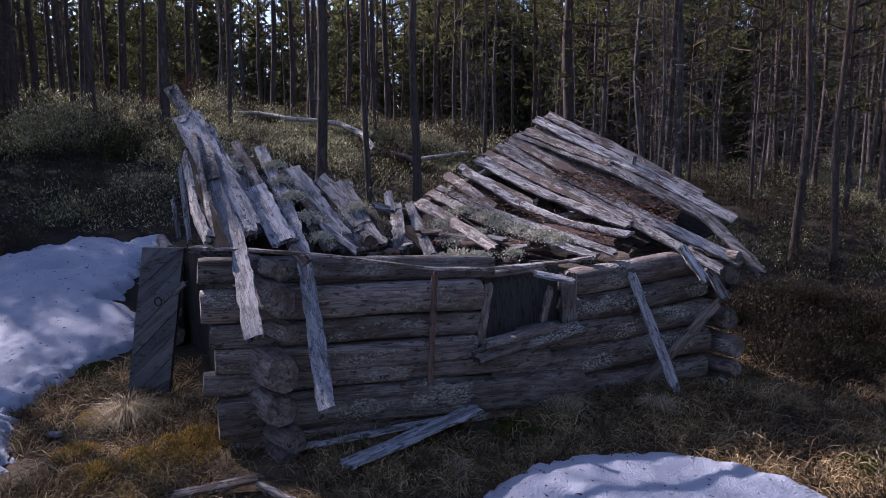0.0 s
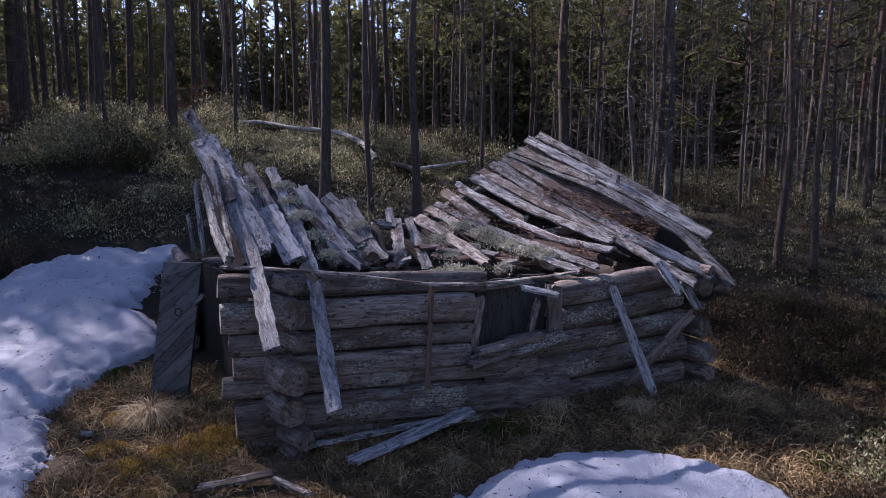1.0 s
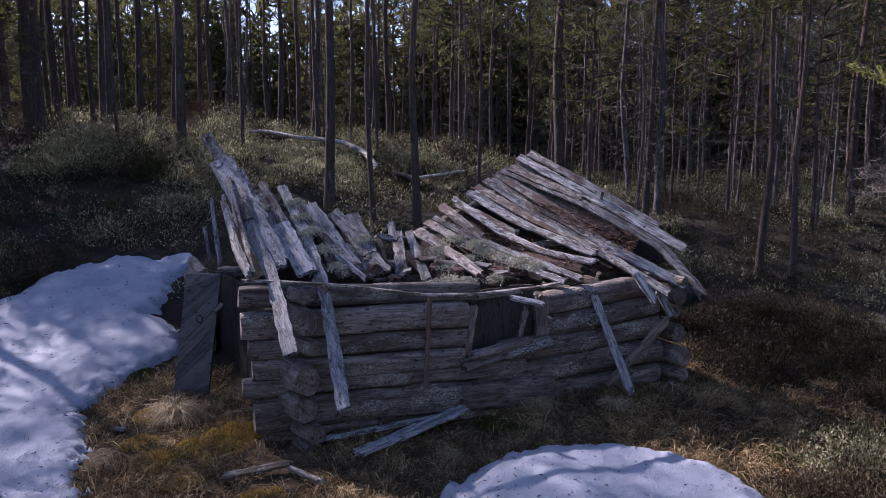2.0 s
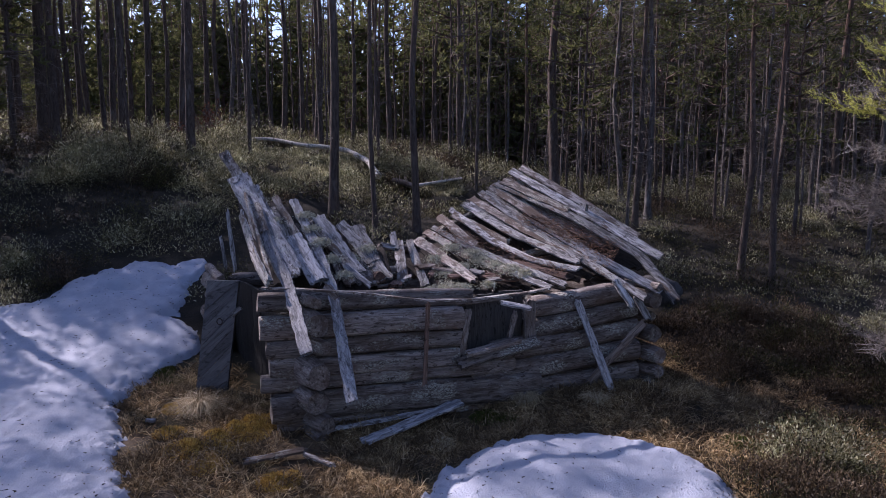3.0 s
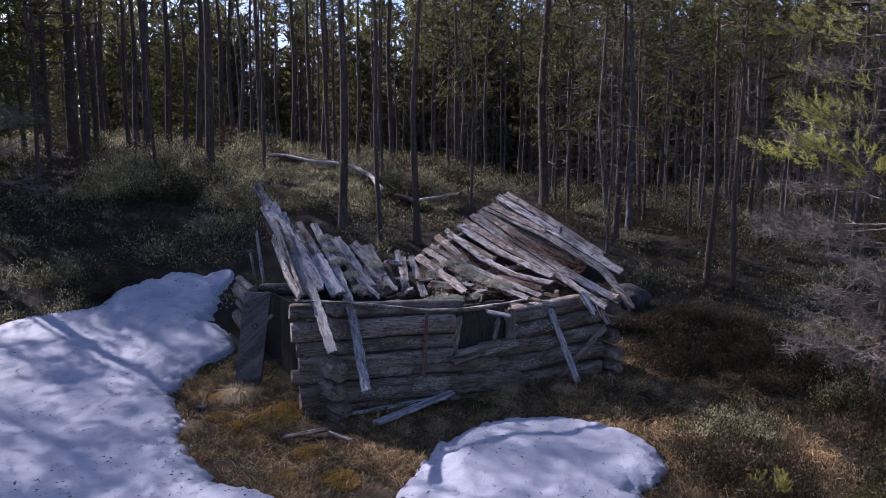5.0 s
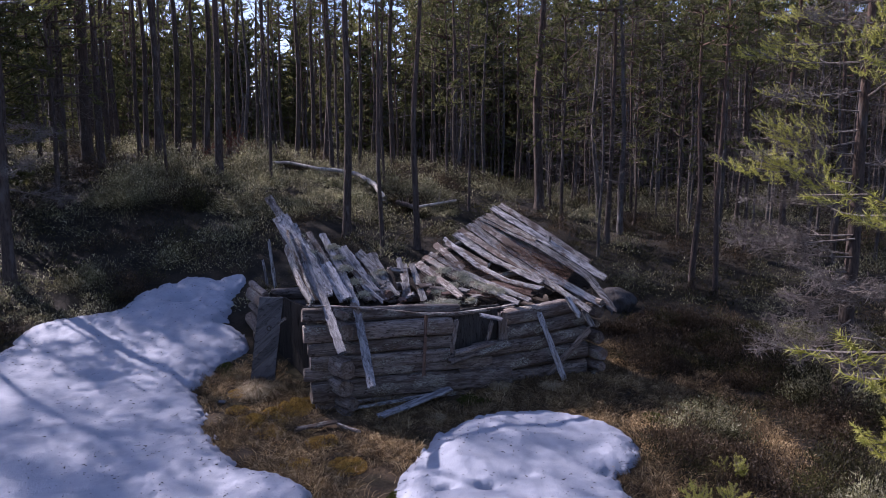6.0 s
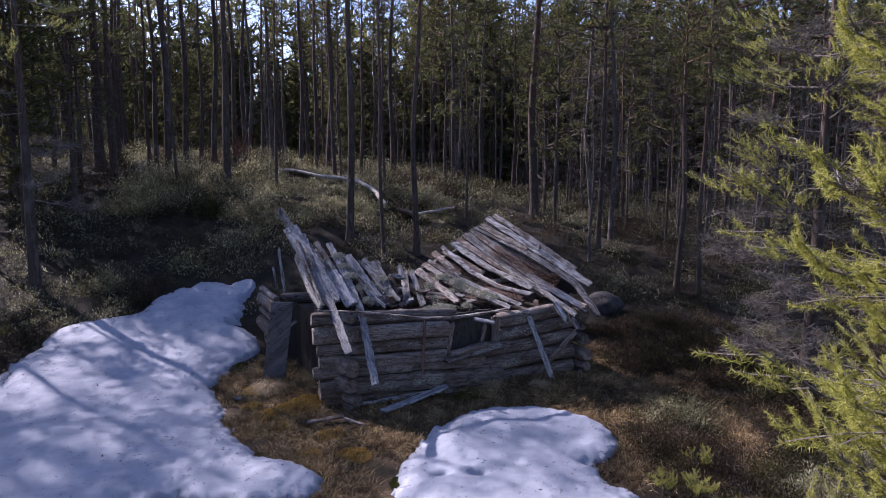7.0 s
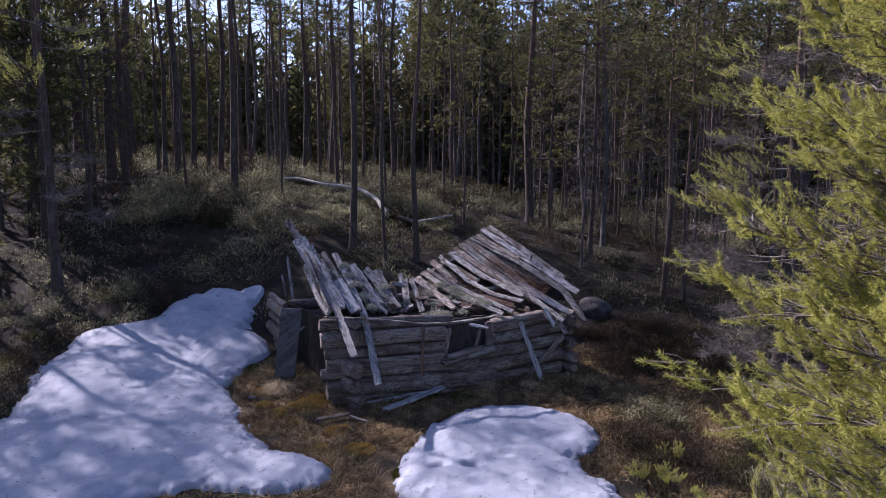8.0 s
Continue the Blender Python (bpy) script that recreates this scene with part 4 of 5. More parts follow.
# belt added beside the clearing sunward, mostly out of view, to dapple the snow
rng = random.Random(77)
count = tries = 0
while count < 24 and tries < 3000:
    tries += 1
    s, across = rng.uniform(7.5, 15.5), rng.uniform(-4.5, 6.5)
    x, y = -4.3 + SUN_WAY.x * s - SUN_WAY.y * across * -1, 4.6 + SUN_WAY.y * s + SUN_WAY.x * across * -1
    if x > -9.6 or in_the_sun(x, y, 0.6) or any((x - a) ** 2 + (y - b) ** 2 < 1.1 for a, b in STANDS):
        continue
    plant(x, y, rng.choice((0.075, 0.085, 0.1, 0.11, 0.12)))
    count += 1
count = tries = 0
while count < 200 and tries < 20000:
    tries += 1
    x, y = rng.uniform(-34, 34), rng.uniform(-4, 46)
    if abs(x) > 0.72 * (y + 7) + 7 or (y < 21 and -9 < x < 5 and not (y > 14 and x > 3.8)) or (y < 12.5 and 0 < x < 9) or (y < 9 and -10 < x < 12):
        continue
    if any((x - a) ** 2 + (y - b) ** 2 < (1.25 if y > 17 else 2.2) for a, b in STANDS):
        continue
    if in_the_sun(x, y):
        plant(x, y, rng.choice((0.06, 0.075, 0.085, 0.1, 0.12)), 8)
        count += 1
        continue
    small = y > 21 and x < 3 and rng.random() < 0.26
    plant(x, y, rng.uniform(0.04, 0.07) if small else rng.choice((0.06, 0.075, 0.085, 0.1, 0.11, 0.12, 0.14)), 6 if small else None)
    count += 1

# a thicket of bare stems on the right-hand slope
count = tries = 0
while count < 48 and tries < 20000:
    tries += 1
    x, y = rng.uniform(4.0, 17), rng.uniform(12.0, 26)
    if x > 0.68 * (y + 6) or any((x - a) ** 2 + (y - b) ** 2 < 0.7 for a, b in STANDS):
        continue
    plant(x, y, rng.choice((0.045, 0.055, 0.065, 0.08)), rng.choice((7, 7, 7, 3)))
    count += 1

# more dark stems behind the snow bank
count = tries = 0
while count < 12 and tries < 20000:
    tries += 1
    x, y = rng.uniform(-17, -10), rng.uniform(11, 21)
    if abs(x) > 0.72 * (y + 7) + 3 or in_the_sun(x, y) or any((x - a) ** 2 + (y - b) ** 2 < 1.0 for a, b in STANDS):
        continue
    plant(x, y, rng.choice((0.06, 0.075, 0.1, 0.12)), rng.choice((0, 1, 5, 5)))
    count += 1


# ---- the two pines beside the clearing, bough by bough ----
def bough(seed, length, needles, twigs=9, tuft=56, droop=0.0):
    """A bough along x: a bent limb, forked twigs and, where it lives, bottle-brush needle tufts at the tips."""
    rnd = random.Random(seed)
    wv, wf, nv, nf = [], [], [], []

    def limb(s):
        return Vector((length * s, 0.06 * length * math.sin(s * 4 + seed), length * (0.10 * s * s - droop * s)))

    tube(wv, wf, [limb(k / 6) for k in range(7)], [0.011 * length * (1 - 0.8 * k / 6) for k in range(7)], 5)

    def brush(p, d, size=1.0):
        """One year's shoot: short needles all round its last hand's breadth, fullest at the tip."""
        d = d.normalized()
        shoot = 0.15 * rnd.uniform(0.8, 1.25) * size ** 0.5
        for _ in range(int(tuft * size)):
            s = rnd.random() ** 0.7
            q = p - d * (shoot * (1 - s))
            spray(nv, nf, q, d * (0.35 + 0.3 * s), 1, 0.036, 0.0034 if tuft > 50 else 0.006, rnd, 0.7)

    for k in range(twigs):
        s = 0.22 + 0.78 * (k + rnd.random() * 0.6) / twigs
        s = min(s, 1.0)
        side = -1 if k % 2 else 1
        l = length * rnd.uniform(0.22, 0.4) * (1.25 - 0.75 * s)
        way = Vector((rnd.uniform(0.5, 0.9), side * rnd.uniform(0.5, 0.95), rnd.uniform(-0.15, 0.45)))
        p0 = limb(s)
        p1 = p0 + way * l * 0.55 + Vector((0, 0, rnd.uniform(-0.03, 0.03)))
        p2 = p0 + way * l + Vector((0.04, 0, rnd.uniform(0, 0.08)))
        tube(wv, wf, [p0, p1, p2], [0.007, 0.0055, 0.003], 4)
        forks = rnd.randint(6, 8) if needles else rnd.randint(5, 9)
        for _ in range(forks):
            q = p0.lerp(p1, rnd.uniform(0.3, 1)) if rnd.random() < 0.35 else p1.lerp(p2, rnd.uniform(0, 1))
            d = way + Vector((rnd.uniform(-0.5, 0.7), rnd.uniform(-0.8, 0.8), rnd.uniform(-0.4, 0.8)))
            e = q + d * l * rnd.uniform(0.25, 0.5)
            mid = q.lerp(e, 0.5) + Vector((rnd.gauss(0, 0.018), rnd.gauss(0, 0.018), rnd.gauss(0, 0.018)))
            tube(wv, wf, [q, mid, e], [0.0035, 0.003, 0.0016], 3)
            if needles and rnd.random() < needles:
                brush(e, d + Vector((0, 0, 0.5)))
            elif not needles:
                for _ in range(5):
                    g = mid.lerp(e, rnd.random())
                    h = g + Vector((rnd.gauss(0, 0.07), rnd.gauss(0, 0.07), rnd.gauss(0, 0.06)))
                    tube(wv, wf, [g, g.lerp(h, 0.5) + Vector((0, 0, -0.012)), h], [0.0028, 0.0024, 0.0014], 3)
        if needles:
            brush(p2, way + Vector((0, 0, 0.5)), 1.3)
    if needles:
        brush(limb(1), Vector((1, 0, 0.4)), 1.6)
    base = len(wv)
    me = mesh("bough", wv + nv, wf + [tuple(base + q for q in face) for face in nf], TWIG_PALE)
    me.materials.append(NEEDLES_SUNLIT)
    me.polygons.foreach_set("material_index", [0] * len(wf) + [1] * len(nf))
    return me


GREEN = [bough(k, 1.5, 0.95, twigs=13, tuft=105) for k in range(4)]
SPARSE = [bough(k + 8, 1.5, 0.9, twigs=12, tuft=34) for k in range(4)]
DEAD = [bough(k + 20, 1.3, 0.0, twigs=10, droop=0.12) for k in range(3)]


def side_pine(base, height, radius, boughs, label, kinds, lean=0.0):
    x, y = base
    z = ground(x, y)
    tree = thing("pine_tree", (x, y, z), label, "pine tree")
    v, f = [], []
    hs = [-0.2, 0, 0.2, 0.6] + [0.6 + (height - 0.6) * k / 12 for k in range(1, 13)]
    tube(v, f, [Vector((lean * h + 0.05 * noise.noise((h * 0.5, x, 1)), 0.05 * noise.noise((h * 0.5, x, 7)), h)) for h in hs], [radius * (1 - 0.88 * max(h, 0) / height) * (1 + 0.4 * math.exp(-max(h, 0) / 0.2)) for h in hs], 12)
    put("trunk", mesh("trunk", v, f, BARK, True), tree, Matrix.Translation((x, y, z)))
    for h, turn, size, up, dead in boughs:
        me = (DEAD if dead else kinds)[int(h * 10 + turn) % (3 if dead else 4)]
        m = Matrix.Translation((x + lean * h, y, z + h)) @ Euler((0.3 * math.sin(h * 9), -radians(up), radians(turn))).to_matrix().to_4x4() @ Matrix.Diagonal((size, size, size, 1))
        put("bough", me, tree, m, "dry bare grey bough" if dead else "")


rnd = random.Random(31)
near_boughs = []
for k in range(92):
    h = 0.3 + 6.2 * (k + rnd.random()) / 92
    turn = rnd.uniform(115, 265) if k % 8 else rnd.uniform(0, 360)
    c, q = math.cos(radians(turn)), math.sin(radians(turn))
    most = 2.2 / (0.6 * q - c) if 0.6 * q - c > 0.8 else 2.5      # clear of the camera's way
    most = min(most, 2.3) * (1 - 0.085 * max(0, h - 3.0))
    near_boughs.append((h, turn, most / 1.62 * rnd.uniform(0.66, 1.0), rnd.uniform(-4, 20), k % 9 == 5))
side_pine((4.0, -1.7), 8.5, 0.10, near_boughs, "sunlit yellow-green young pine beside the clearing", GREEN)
far_boughs = []
for k in range(42):
    h = 0.4 + 5.4 * (k + rnd.random()) / 42
    turn = 195 + rnd.uniform(-75, 75) if k % 6 else rnd.uniform(0, 360)
    far_boughs.append((h, turn, rnd.uniform(0.8, 1.2), rnd.uniform(-8, 14), (h < 2.9 and k % 8 != 0) or k % 2 == 0))
side_pine((6.1, 5.4), 8.5, 0.12, far_boughs, "pine with bare grey lower boughs and green tufts above", SPARSE)
bare = [(0.6 + 0.14 * k, rnd.uniform(0, 360), rnd.uniform(0.6, 1.1), rnd.uniform(-12, 10), k < 30 and k % 7 != 6) for k in range(8, 50) if (k > 36 and k % 4 == 1) or (k % 3 == 0 and k < 37)]
side_pine((-8.05, 8.3), 9.0, 0.11, bare, "shaded pine with dry twigs at the snow's edge", SPARSE)


SPRIG = [bough(k + 40, 0.5, 1.0, twigs=5, tuft=60) for k in range(3)]


def sapling(x, y, height, label):
    """A knee-high pine: a thin stem with whorls of short green shoots."""
    r = random.Random(int(x * 97))
    z = ground(x, y)
    tree = thing("pine_sapling", (x, y, z), label, "pine tree", "pine saplings")
    v, f = [], []
    tube(v, f, [Vector((x, y, z - 0.03)), Vector((x + 0.02, y, z + height * 0.5)), Vector((x, y + 0.02, z + height))], [0.012, 0.009, 0.004], 6)
    put("stem", mesh("stem", v, f, BARK), tree)
    for k in range(9):
        h = height * (0.2 + 0.8 * k / 9)
        m = Matrix.Translation((x, y, z + h)) @ Euler((0, -radians(r.uniform(15, 45)), r.uniform(0, 6.28))).to_matrix().to_4x4() @ Matrix.Diagonal((1, 1, 1, 1)) @ Matrix.Scale(0.75 * (1.2 - 0.6 * k / 9) * height / 0.5, 4)
        put("bough", SPRIG[k % 3], tree, m)


for x, y, height in ((2.72, 2.2, 0.24), (3.05, 2.0, 0.3), (2.6, 1.5, 0.2), (3.4, 2.9, 0.26)):
    sapling(x, y, height, "small green pine sapling at the snow's edge")


# ---- far woods, ground cover ----
def blades(name, centres, ways, lengths, widths, mat, curl=None):
    """One mesh of many thin leaves: a triangle each, or a bent blade of a quad and a triangle."""
    n = len(centres)
    r = np.random.default_rng(3)
    side = np.cross(ways, r.normal(size=(n, 3)))
    side /= np.linalg.norm(side, axis=1, keepdims=True) + 1e-9
    side *= widths[:, None] / 2
    tip = centres + ways * lengths[:, None]
    if curl is None:
        verts = np.stack([centres - side, centres + side, tip], 1).reshape(-1, 3)
        faces = np.arange(3 * n).reshape(-1, 3).tolist()
    else:
        mid = centres + ways * lengths[:, None] * 0.55
        tip = tip + curl
        verts = np.stack([centres - side, centres + side, mid + side * 0.8, mid - side * 0.8, tip], 1).reshape(-1, 3)
        b = (np.arange(n) * 5)[:, None]
        faces = np.concatenate([b + [0, 1, 2, 3]], 0).tolist() + (b + [3, 2, 4]).tolist()
    return mesh(name, verts.tolist(), faces, mat)


def unit(a):
    return a / (np.linalg.norm(a, axis=1, keepdims=True) + 1e-9)


def far_woods():
    """Pines too far off to count: stems and ragged crowns, all round."""
    r = random.Random(9)
    v, f, nv, nf = [], [], [], []
    made = behind = 0
    while made < 3400 or behind < 420:
        a, d = r.uniform(0, 6.283), r.uniform(22, 105)
        x, y = d * math.sin(a), 6 + d * math.cos(a)
        ahead = abs(a - 3.1416) > 2.35
        if y > 6 and ahead and y < 43 and abs(x) < 32:
            continue
        if ahead:
            made += 1
            if d < 34 or made > 3400 or (x < -3 and r.random() < 0.42):
                continue
        else:
            behind += 1
            if behind > 420 or (y > -12 and d < 34):
                continue
        z, h = ground(x, y), r.uniform(8, 14.5) if x < -3 else r.uniform(9, 18)
        tube(v, f, [Vector((x, y, z - 0.2)), Vector((x + r.gauss(0, 0.15), y, z + h))], [0.10, 0.03], 4)
        low = r.choice((0.05, 0.2, 0.35, 0.45))
        for _ in range(72):
            s = r.uniform(low, 1)
            reach = 1.7 * (1.08 - s) ** 0.6 * (0.7 + 0.4 * low)
            c = Vector((x + r.gauss(0, 0.45) * reach, y + r.gauss(0, 0.45) * reach, z + h * s))
            if r.random() < (0.45 if x > 4 else 0.25):
                spray(v, f, c - Vector((0, 0, 0.25 * h * r.random())), Vector((c.x - x, c.y - y, 0.1)), 3, 0.9, 0.06, r)
            else:
                spray(nv, nf, c, Vector((c.x - x, c.y - y, 0.5)), 2, 1.0, 0.30, r)
    base = len(v)
    me = mesh("far_woods", v + nv, f + [tuple(base + q for q in face) for face in nf], BARK)
    me.materials.append(NEEDLES)
    me.polygons.foreach_set("material_index", [0] * len(f) + [1] * len(nf))
    tagged(put("far_woods", me), "dense far pine forest closing the view", "forest", kind="stuff")


far_woods()
UN = np.array(U[:2])
VN = np.array(V[:2])
BASIS = np.linalg.inv(np.stack([UN, VN], 1))


def in_hut(x, y, pad=0.15):
    u, v = BASIS @ np.array((x - HUT.x, y - HUT.y))
    return -0.15 - pad < u < 4.2 + pad and -pad < v < 3.1 + pad


FALLEN = [(-5.34, 17.1, 0.12), (-4.74, 17.1, 0.16), (-3.67, 16.55, 0.17), (-3.24, 16.5, 0.24), (-2.45, 16.1, 0.22), (-1.85, 15.3, 0.2), (-1.45, 14.3, 0.1)]


def by_trunk(x, y):
    """Whether a place lies just before the fallen trunks, where the shrubs are pressed down."""
    for (ax, ay, _), (bx, by, _) in zip(FALLEN[:-1] + [(-1.1, 14.0, 0)], FALLEN[1:] + [(0.6, 14.2, 0)]):
        q = ((x - ax) * (bx - ax) + (y - ay) * (by - ay)) / ((bx - ax) ** 2 + (by - ay) ** 2)
        if -0.2 < q < 1.2 and -1.0 < y - (ay + q * (by - ay)) < 0.25:
            return True
    return False


def heath(x, y):
    """How thick the low shrubs stand at a place, from 0 to 1."""
    if in_hut(x, y) or on_snow(x, y, 0.12):
        return 0.0
    edge = 2.6 + 0.9 * max(0.0, min(1.0, (y - 4.2) / 1.0)) - 0.7 * max(0.0, min(1.0, (y - 6.2) / 0.8)) + 0.25 * noise.noise((x * 1.5, y * 1.5, 61))
    front = max(0.0, min(1.0, (y - 6.6 - 0.25 * x) / 0.8))
    side = max(0.0, min(1.0, (x - edge) / 0.35))
    left = max(0.0, min(1.0, (-5.5 - x) / 0.4)) if y < 7.4 else 1.0 if x < -3.2 else 0.0
    return max(front if x < 2.6 else 0.0, side, left) * max(0.10, min(1.0, 0.5 + 1.7 * noise.noise((x * 0.8, y * 0.8, 14)) + 1.0 * noise.noise((x * 2.1, y * 2.1, 15))))


def ground_cover():
    """Low shrubs in uneven cushions, leaf by leaf, with dark gaps between them."""
    r = random.Random(12)
    g = np.random.default_rng(12)
    mounds = []
    while len(mounds) < 6200:
        if r.random() < 0.14:
            x, y = r.uniform(-9, 0.5), r.uniform(12.5, 18)
        elif r.random() < 0.60:
            x, y = r.uniform(-19, 16), r.uniform(6, 29)
        elif r.random() < 0.68:
            x, y = r.uniform(2.5, 8.5), r.uniform(0, 9)
        else:
            x, y = r.uniform(-12, -5), r.uniform(1, 9)
        if abs(x) > 0.68 * (y + 6.5) + 1.5 or r.random() > heath(x, y):
            continue
        wide = r.uniform(0.14, 0.36) * (1.0 if y < 9 else 1.7)
        if by_trunk(x, y):
            wide *= 0.45
        mounds.append((x, y, ground(x, y), wide, wide * r.uniform(0.45, 1.1) * (0.75 + 1.9 * max(0, noise.noise((x * 0.8, y * 0.8, 14)) + 0.1))))
    mounds = np.array(mounds)
    sort = np.array([noise.noise((x * 0.55, y * 0.55, 51)) + 0.5 * noise.noise((x * 1.9, y * 1.9, 52)) for x, y in mounds[:, :2]])
    # sun and shade put into colour: paler shrubs on the crest, darker ones right
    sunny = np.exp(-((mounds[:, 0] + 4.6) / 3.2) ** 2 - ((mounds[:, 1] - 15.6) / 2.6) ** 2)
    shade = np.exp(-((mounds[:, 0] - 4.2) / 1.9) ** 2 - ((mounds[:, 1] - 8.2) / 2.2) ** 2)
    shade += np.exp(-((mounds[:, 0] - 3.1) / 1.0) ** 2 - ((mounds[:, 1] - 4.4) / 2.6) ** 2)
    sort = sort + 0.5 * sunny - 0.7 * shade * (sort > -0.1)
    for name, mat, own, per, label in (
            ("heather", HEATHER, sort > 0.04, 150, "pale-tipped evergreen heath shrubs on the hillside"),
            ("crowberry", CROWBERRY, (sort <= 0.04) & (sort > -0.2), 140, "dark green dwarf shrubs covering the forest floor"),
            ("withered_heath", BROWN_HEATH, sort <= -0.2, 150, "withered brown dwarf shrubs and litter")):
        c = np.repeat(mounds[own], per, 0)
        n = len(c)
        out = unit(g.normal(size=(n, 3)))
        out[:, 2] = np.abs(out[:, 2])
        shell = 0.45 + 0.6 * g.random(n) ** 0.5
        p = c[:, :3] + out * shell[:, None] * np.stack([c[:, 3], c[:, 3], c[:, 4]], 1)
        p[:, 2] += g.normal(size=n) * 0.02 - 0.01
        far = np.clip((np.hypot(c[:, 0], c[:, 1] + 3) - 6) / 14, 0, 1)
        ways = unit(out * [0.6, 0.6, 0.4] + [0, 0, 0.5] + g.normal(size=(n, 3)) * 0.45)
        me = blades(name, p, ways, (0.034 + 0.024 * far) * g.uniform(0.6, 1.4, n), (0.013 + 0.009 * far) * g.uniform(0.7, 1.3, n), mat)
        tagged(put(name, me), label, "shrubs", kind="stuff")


def far_heath():
    """The same shrubs beyond the crest, in larger strokes."""
    r = random.Random(2)
    g = np.random.default_rng(2)
    c = []
    while len(c) < 40000:
        x, y = r.uniform(-40, 40), r.uniform(24, 60)
        if abs(x) < 0.7 * (y + 6.5) + 2:
            c.append((x, y, ground(x, y) - 0.02 + r.uniform(0, 0.2)))
    c = np.array(c)
    ways = unit(np.stack([np.zeros(len(c)), np.zeros(len(c)), np.full(len(c), 0.8)], 1) + g.normal(size=(len(c), 3)) * 0.5)
    me = blades("far_heath", c, ways, g.uniform(0.2, 0.45, len(c)), g.uniform(0.07, 0.16, len(c)), CROWBERRY)
    tagged(put("far_heath", me), "dark undergrowth between the far stems", "shrubs", kind="stuff")


far_heath()


def dry_grass():
    r = random.Random(5)
    g = np.random.default_rng(5)
    tufts = [(-1.66 + 0.035 * k, 4.3 + 0.035 * (k * 5 % 9), 0.7) for k in range(9)] + [(0.06, 4.45, 1.0), (2.3, 5.5, 1.1), (1.6, 5.35, 1.1), (1.95, 5.2, 1.0), (2.6, 5.5, 1.2), (0.55, 5.15, 0.9)]
    while len(tufts) < 4200:
        x, y = r.uniform(-4.2, 4.6), r.uniform(1.0, 7.6)
        if in_hut(x, y, -0.02) or on_snow(x, y, 0.03) or (x < -1.2 and y > 6.4) or (x > 1.5 and r.random() < 1.3 * heath(x, y)) or (y < 2.5 and r.random() < 0.4):
            continue
        if noise.noise((x * 1.2, y * 1.2, 31)) + 0.25 * (x > 0.4 and y > 4.3) < r.uniform(-0.35, 0.35):
            continue
        tufts.append((x, y, r.uniform(0.35, 0.95)))
    c, w, l, cu = [], [], [], []
    for x, y, s in tufts:
        z = ground(x, y) - 0.01
        lie = Vector((r.gauss(0, 0.5), r.gauss(0, 0.5)))
        for _ in range(int(20 * s + (110 * (s - 0.9) if s > 1.05 else 4))):
            a, d = r.uniform(0, 6.283), abs(r.gauss(0, 0.06)) * (0.6 + 0.7 * s)
            c.append((x + d * math.cos(a), y + d * math.sin(a), z))
            flat = r.uniform(0.15, 1.6)
            w.append((math.cos(a) * flat + lie.x, math.sin(a) * flat + lie.y, r.uniform(0.45, 1.0)))
            l.append(r.uniform(0.09, 0.22) * (0.55 + 0.6 * s))
            cu.append((math.cos(a) * 0.04 + lie.x * 0.04, math.sin(a) * 0.04 + lie.y * 0.04, -r.uniform(0.03, 0.13) * (0.6 + 0.4 * s)))
    c, w, l, cu = np.array(c), unit(np.array(w)), np.array(l), np.array(cu)
    me = blades("dry_grass", c, w, l, np.full(len(c), 0.0075), DRY_GRASS, cu)
    tagged(put("dry_grass", me), "matted dry straw-coloured grass round the hut", "grass", kind="stuff")


def moss(name, mat, spots, each, spread_xy, size, label, lift=0.0):
    r = random.Random(len(spots) * 7 + each)
    c, w = [], []
    for x, y, s in spots:
        for _ in range(int(each * s)):
            a, d = r.uniform(0, 6.283), math.sqrt(r.random()) * spread_xy * s
            px, py = x + d * math.cos(a), y + d * math.sin(a)
            if on_snow(px, py, -0.02) or in_hut(px, py, -0.05):
                continue
            bulge = 0.11 * s * (1 - (d / (spread_xy * s)) ** 2) * (0.5 + noise.noise((px * 6, py * 6, 3)))
            c.append((px, py, ground(px, py) + max(0, bulge) + lift))
            w.append((r.gauss(0, 0.6), r.gauss(0, 0.6), 0.8))
    c, w = np.array(c), unit(np.array(w))
    g = np.random.default_rng(1)
    me = blades(name, c, w, size * g.uniform(0.6, 1.4, len(c)), size * 0.5 * g.uniform(0.6, 1.4, len(c)), mat)
    tagged(put(name, me), label, "moss", kind="stuff")


def tussock(x, y, size, count, label):
    """A drooping mound of last year's grass."""
    r = random.Random(int(x * 100))
    c, w, l, cu = [], [], [], []
    z = ground(x, y) - 0.01
    for _ in range(count):
        a = r.uniform(0, 6.283)
        d = abs(r.gauss(0, 0.22)) * size
        out = 0.15 + d / size * 1.1 + r.uniform(0, 0.25)
        c.append((x + d * math.cos(a), y + d * math.sin(a), z))
        w.append((out * math.cos(a), out * math.sin(a), 1.0))
        l.append(size * r.uniform(0.6, 1.05))
        k = r.uniform(0.25, 0.6) * size
        cu.append((k * math.cos(a), k * math.sin(a), -size * r.uniform(0.35, 0.85)))
    me = blades("grass_tussock", np.array(c), unit(np.array(w)), np.array(l), np.full(len(c), 0.006), STRAW, np.array(cu))
    tagged(put("grass_tussock", me), label, "grass")


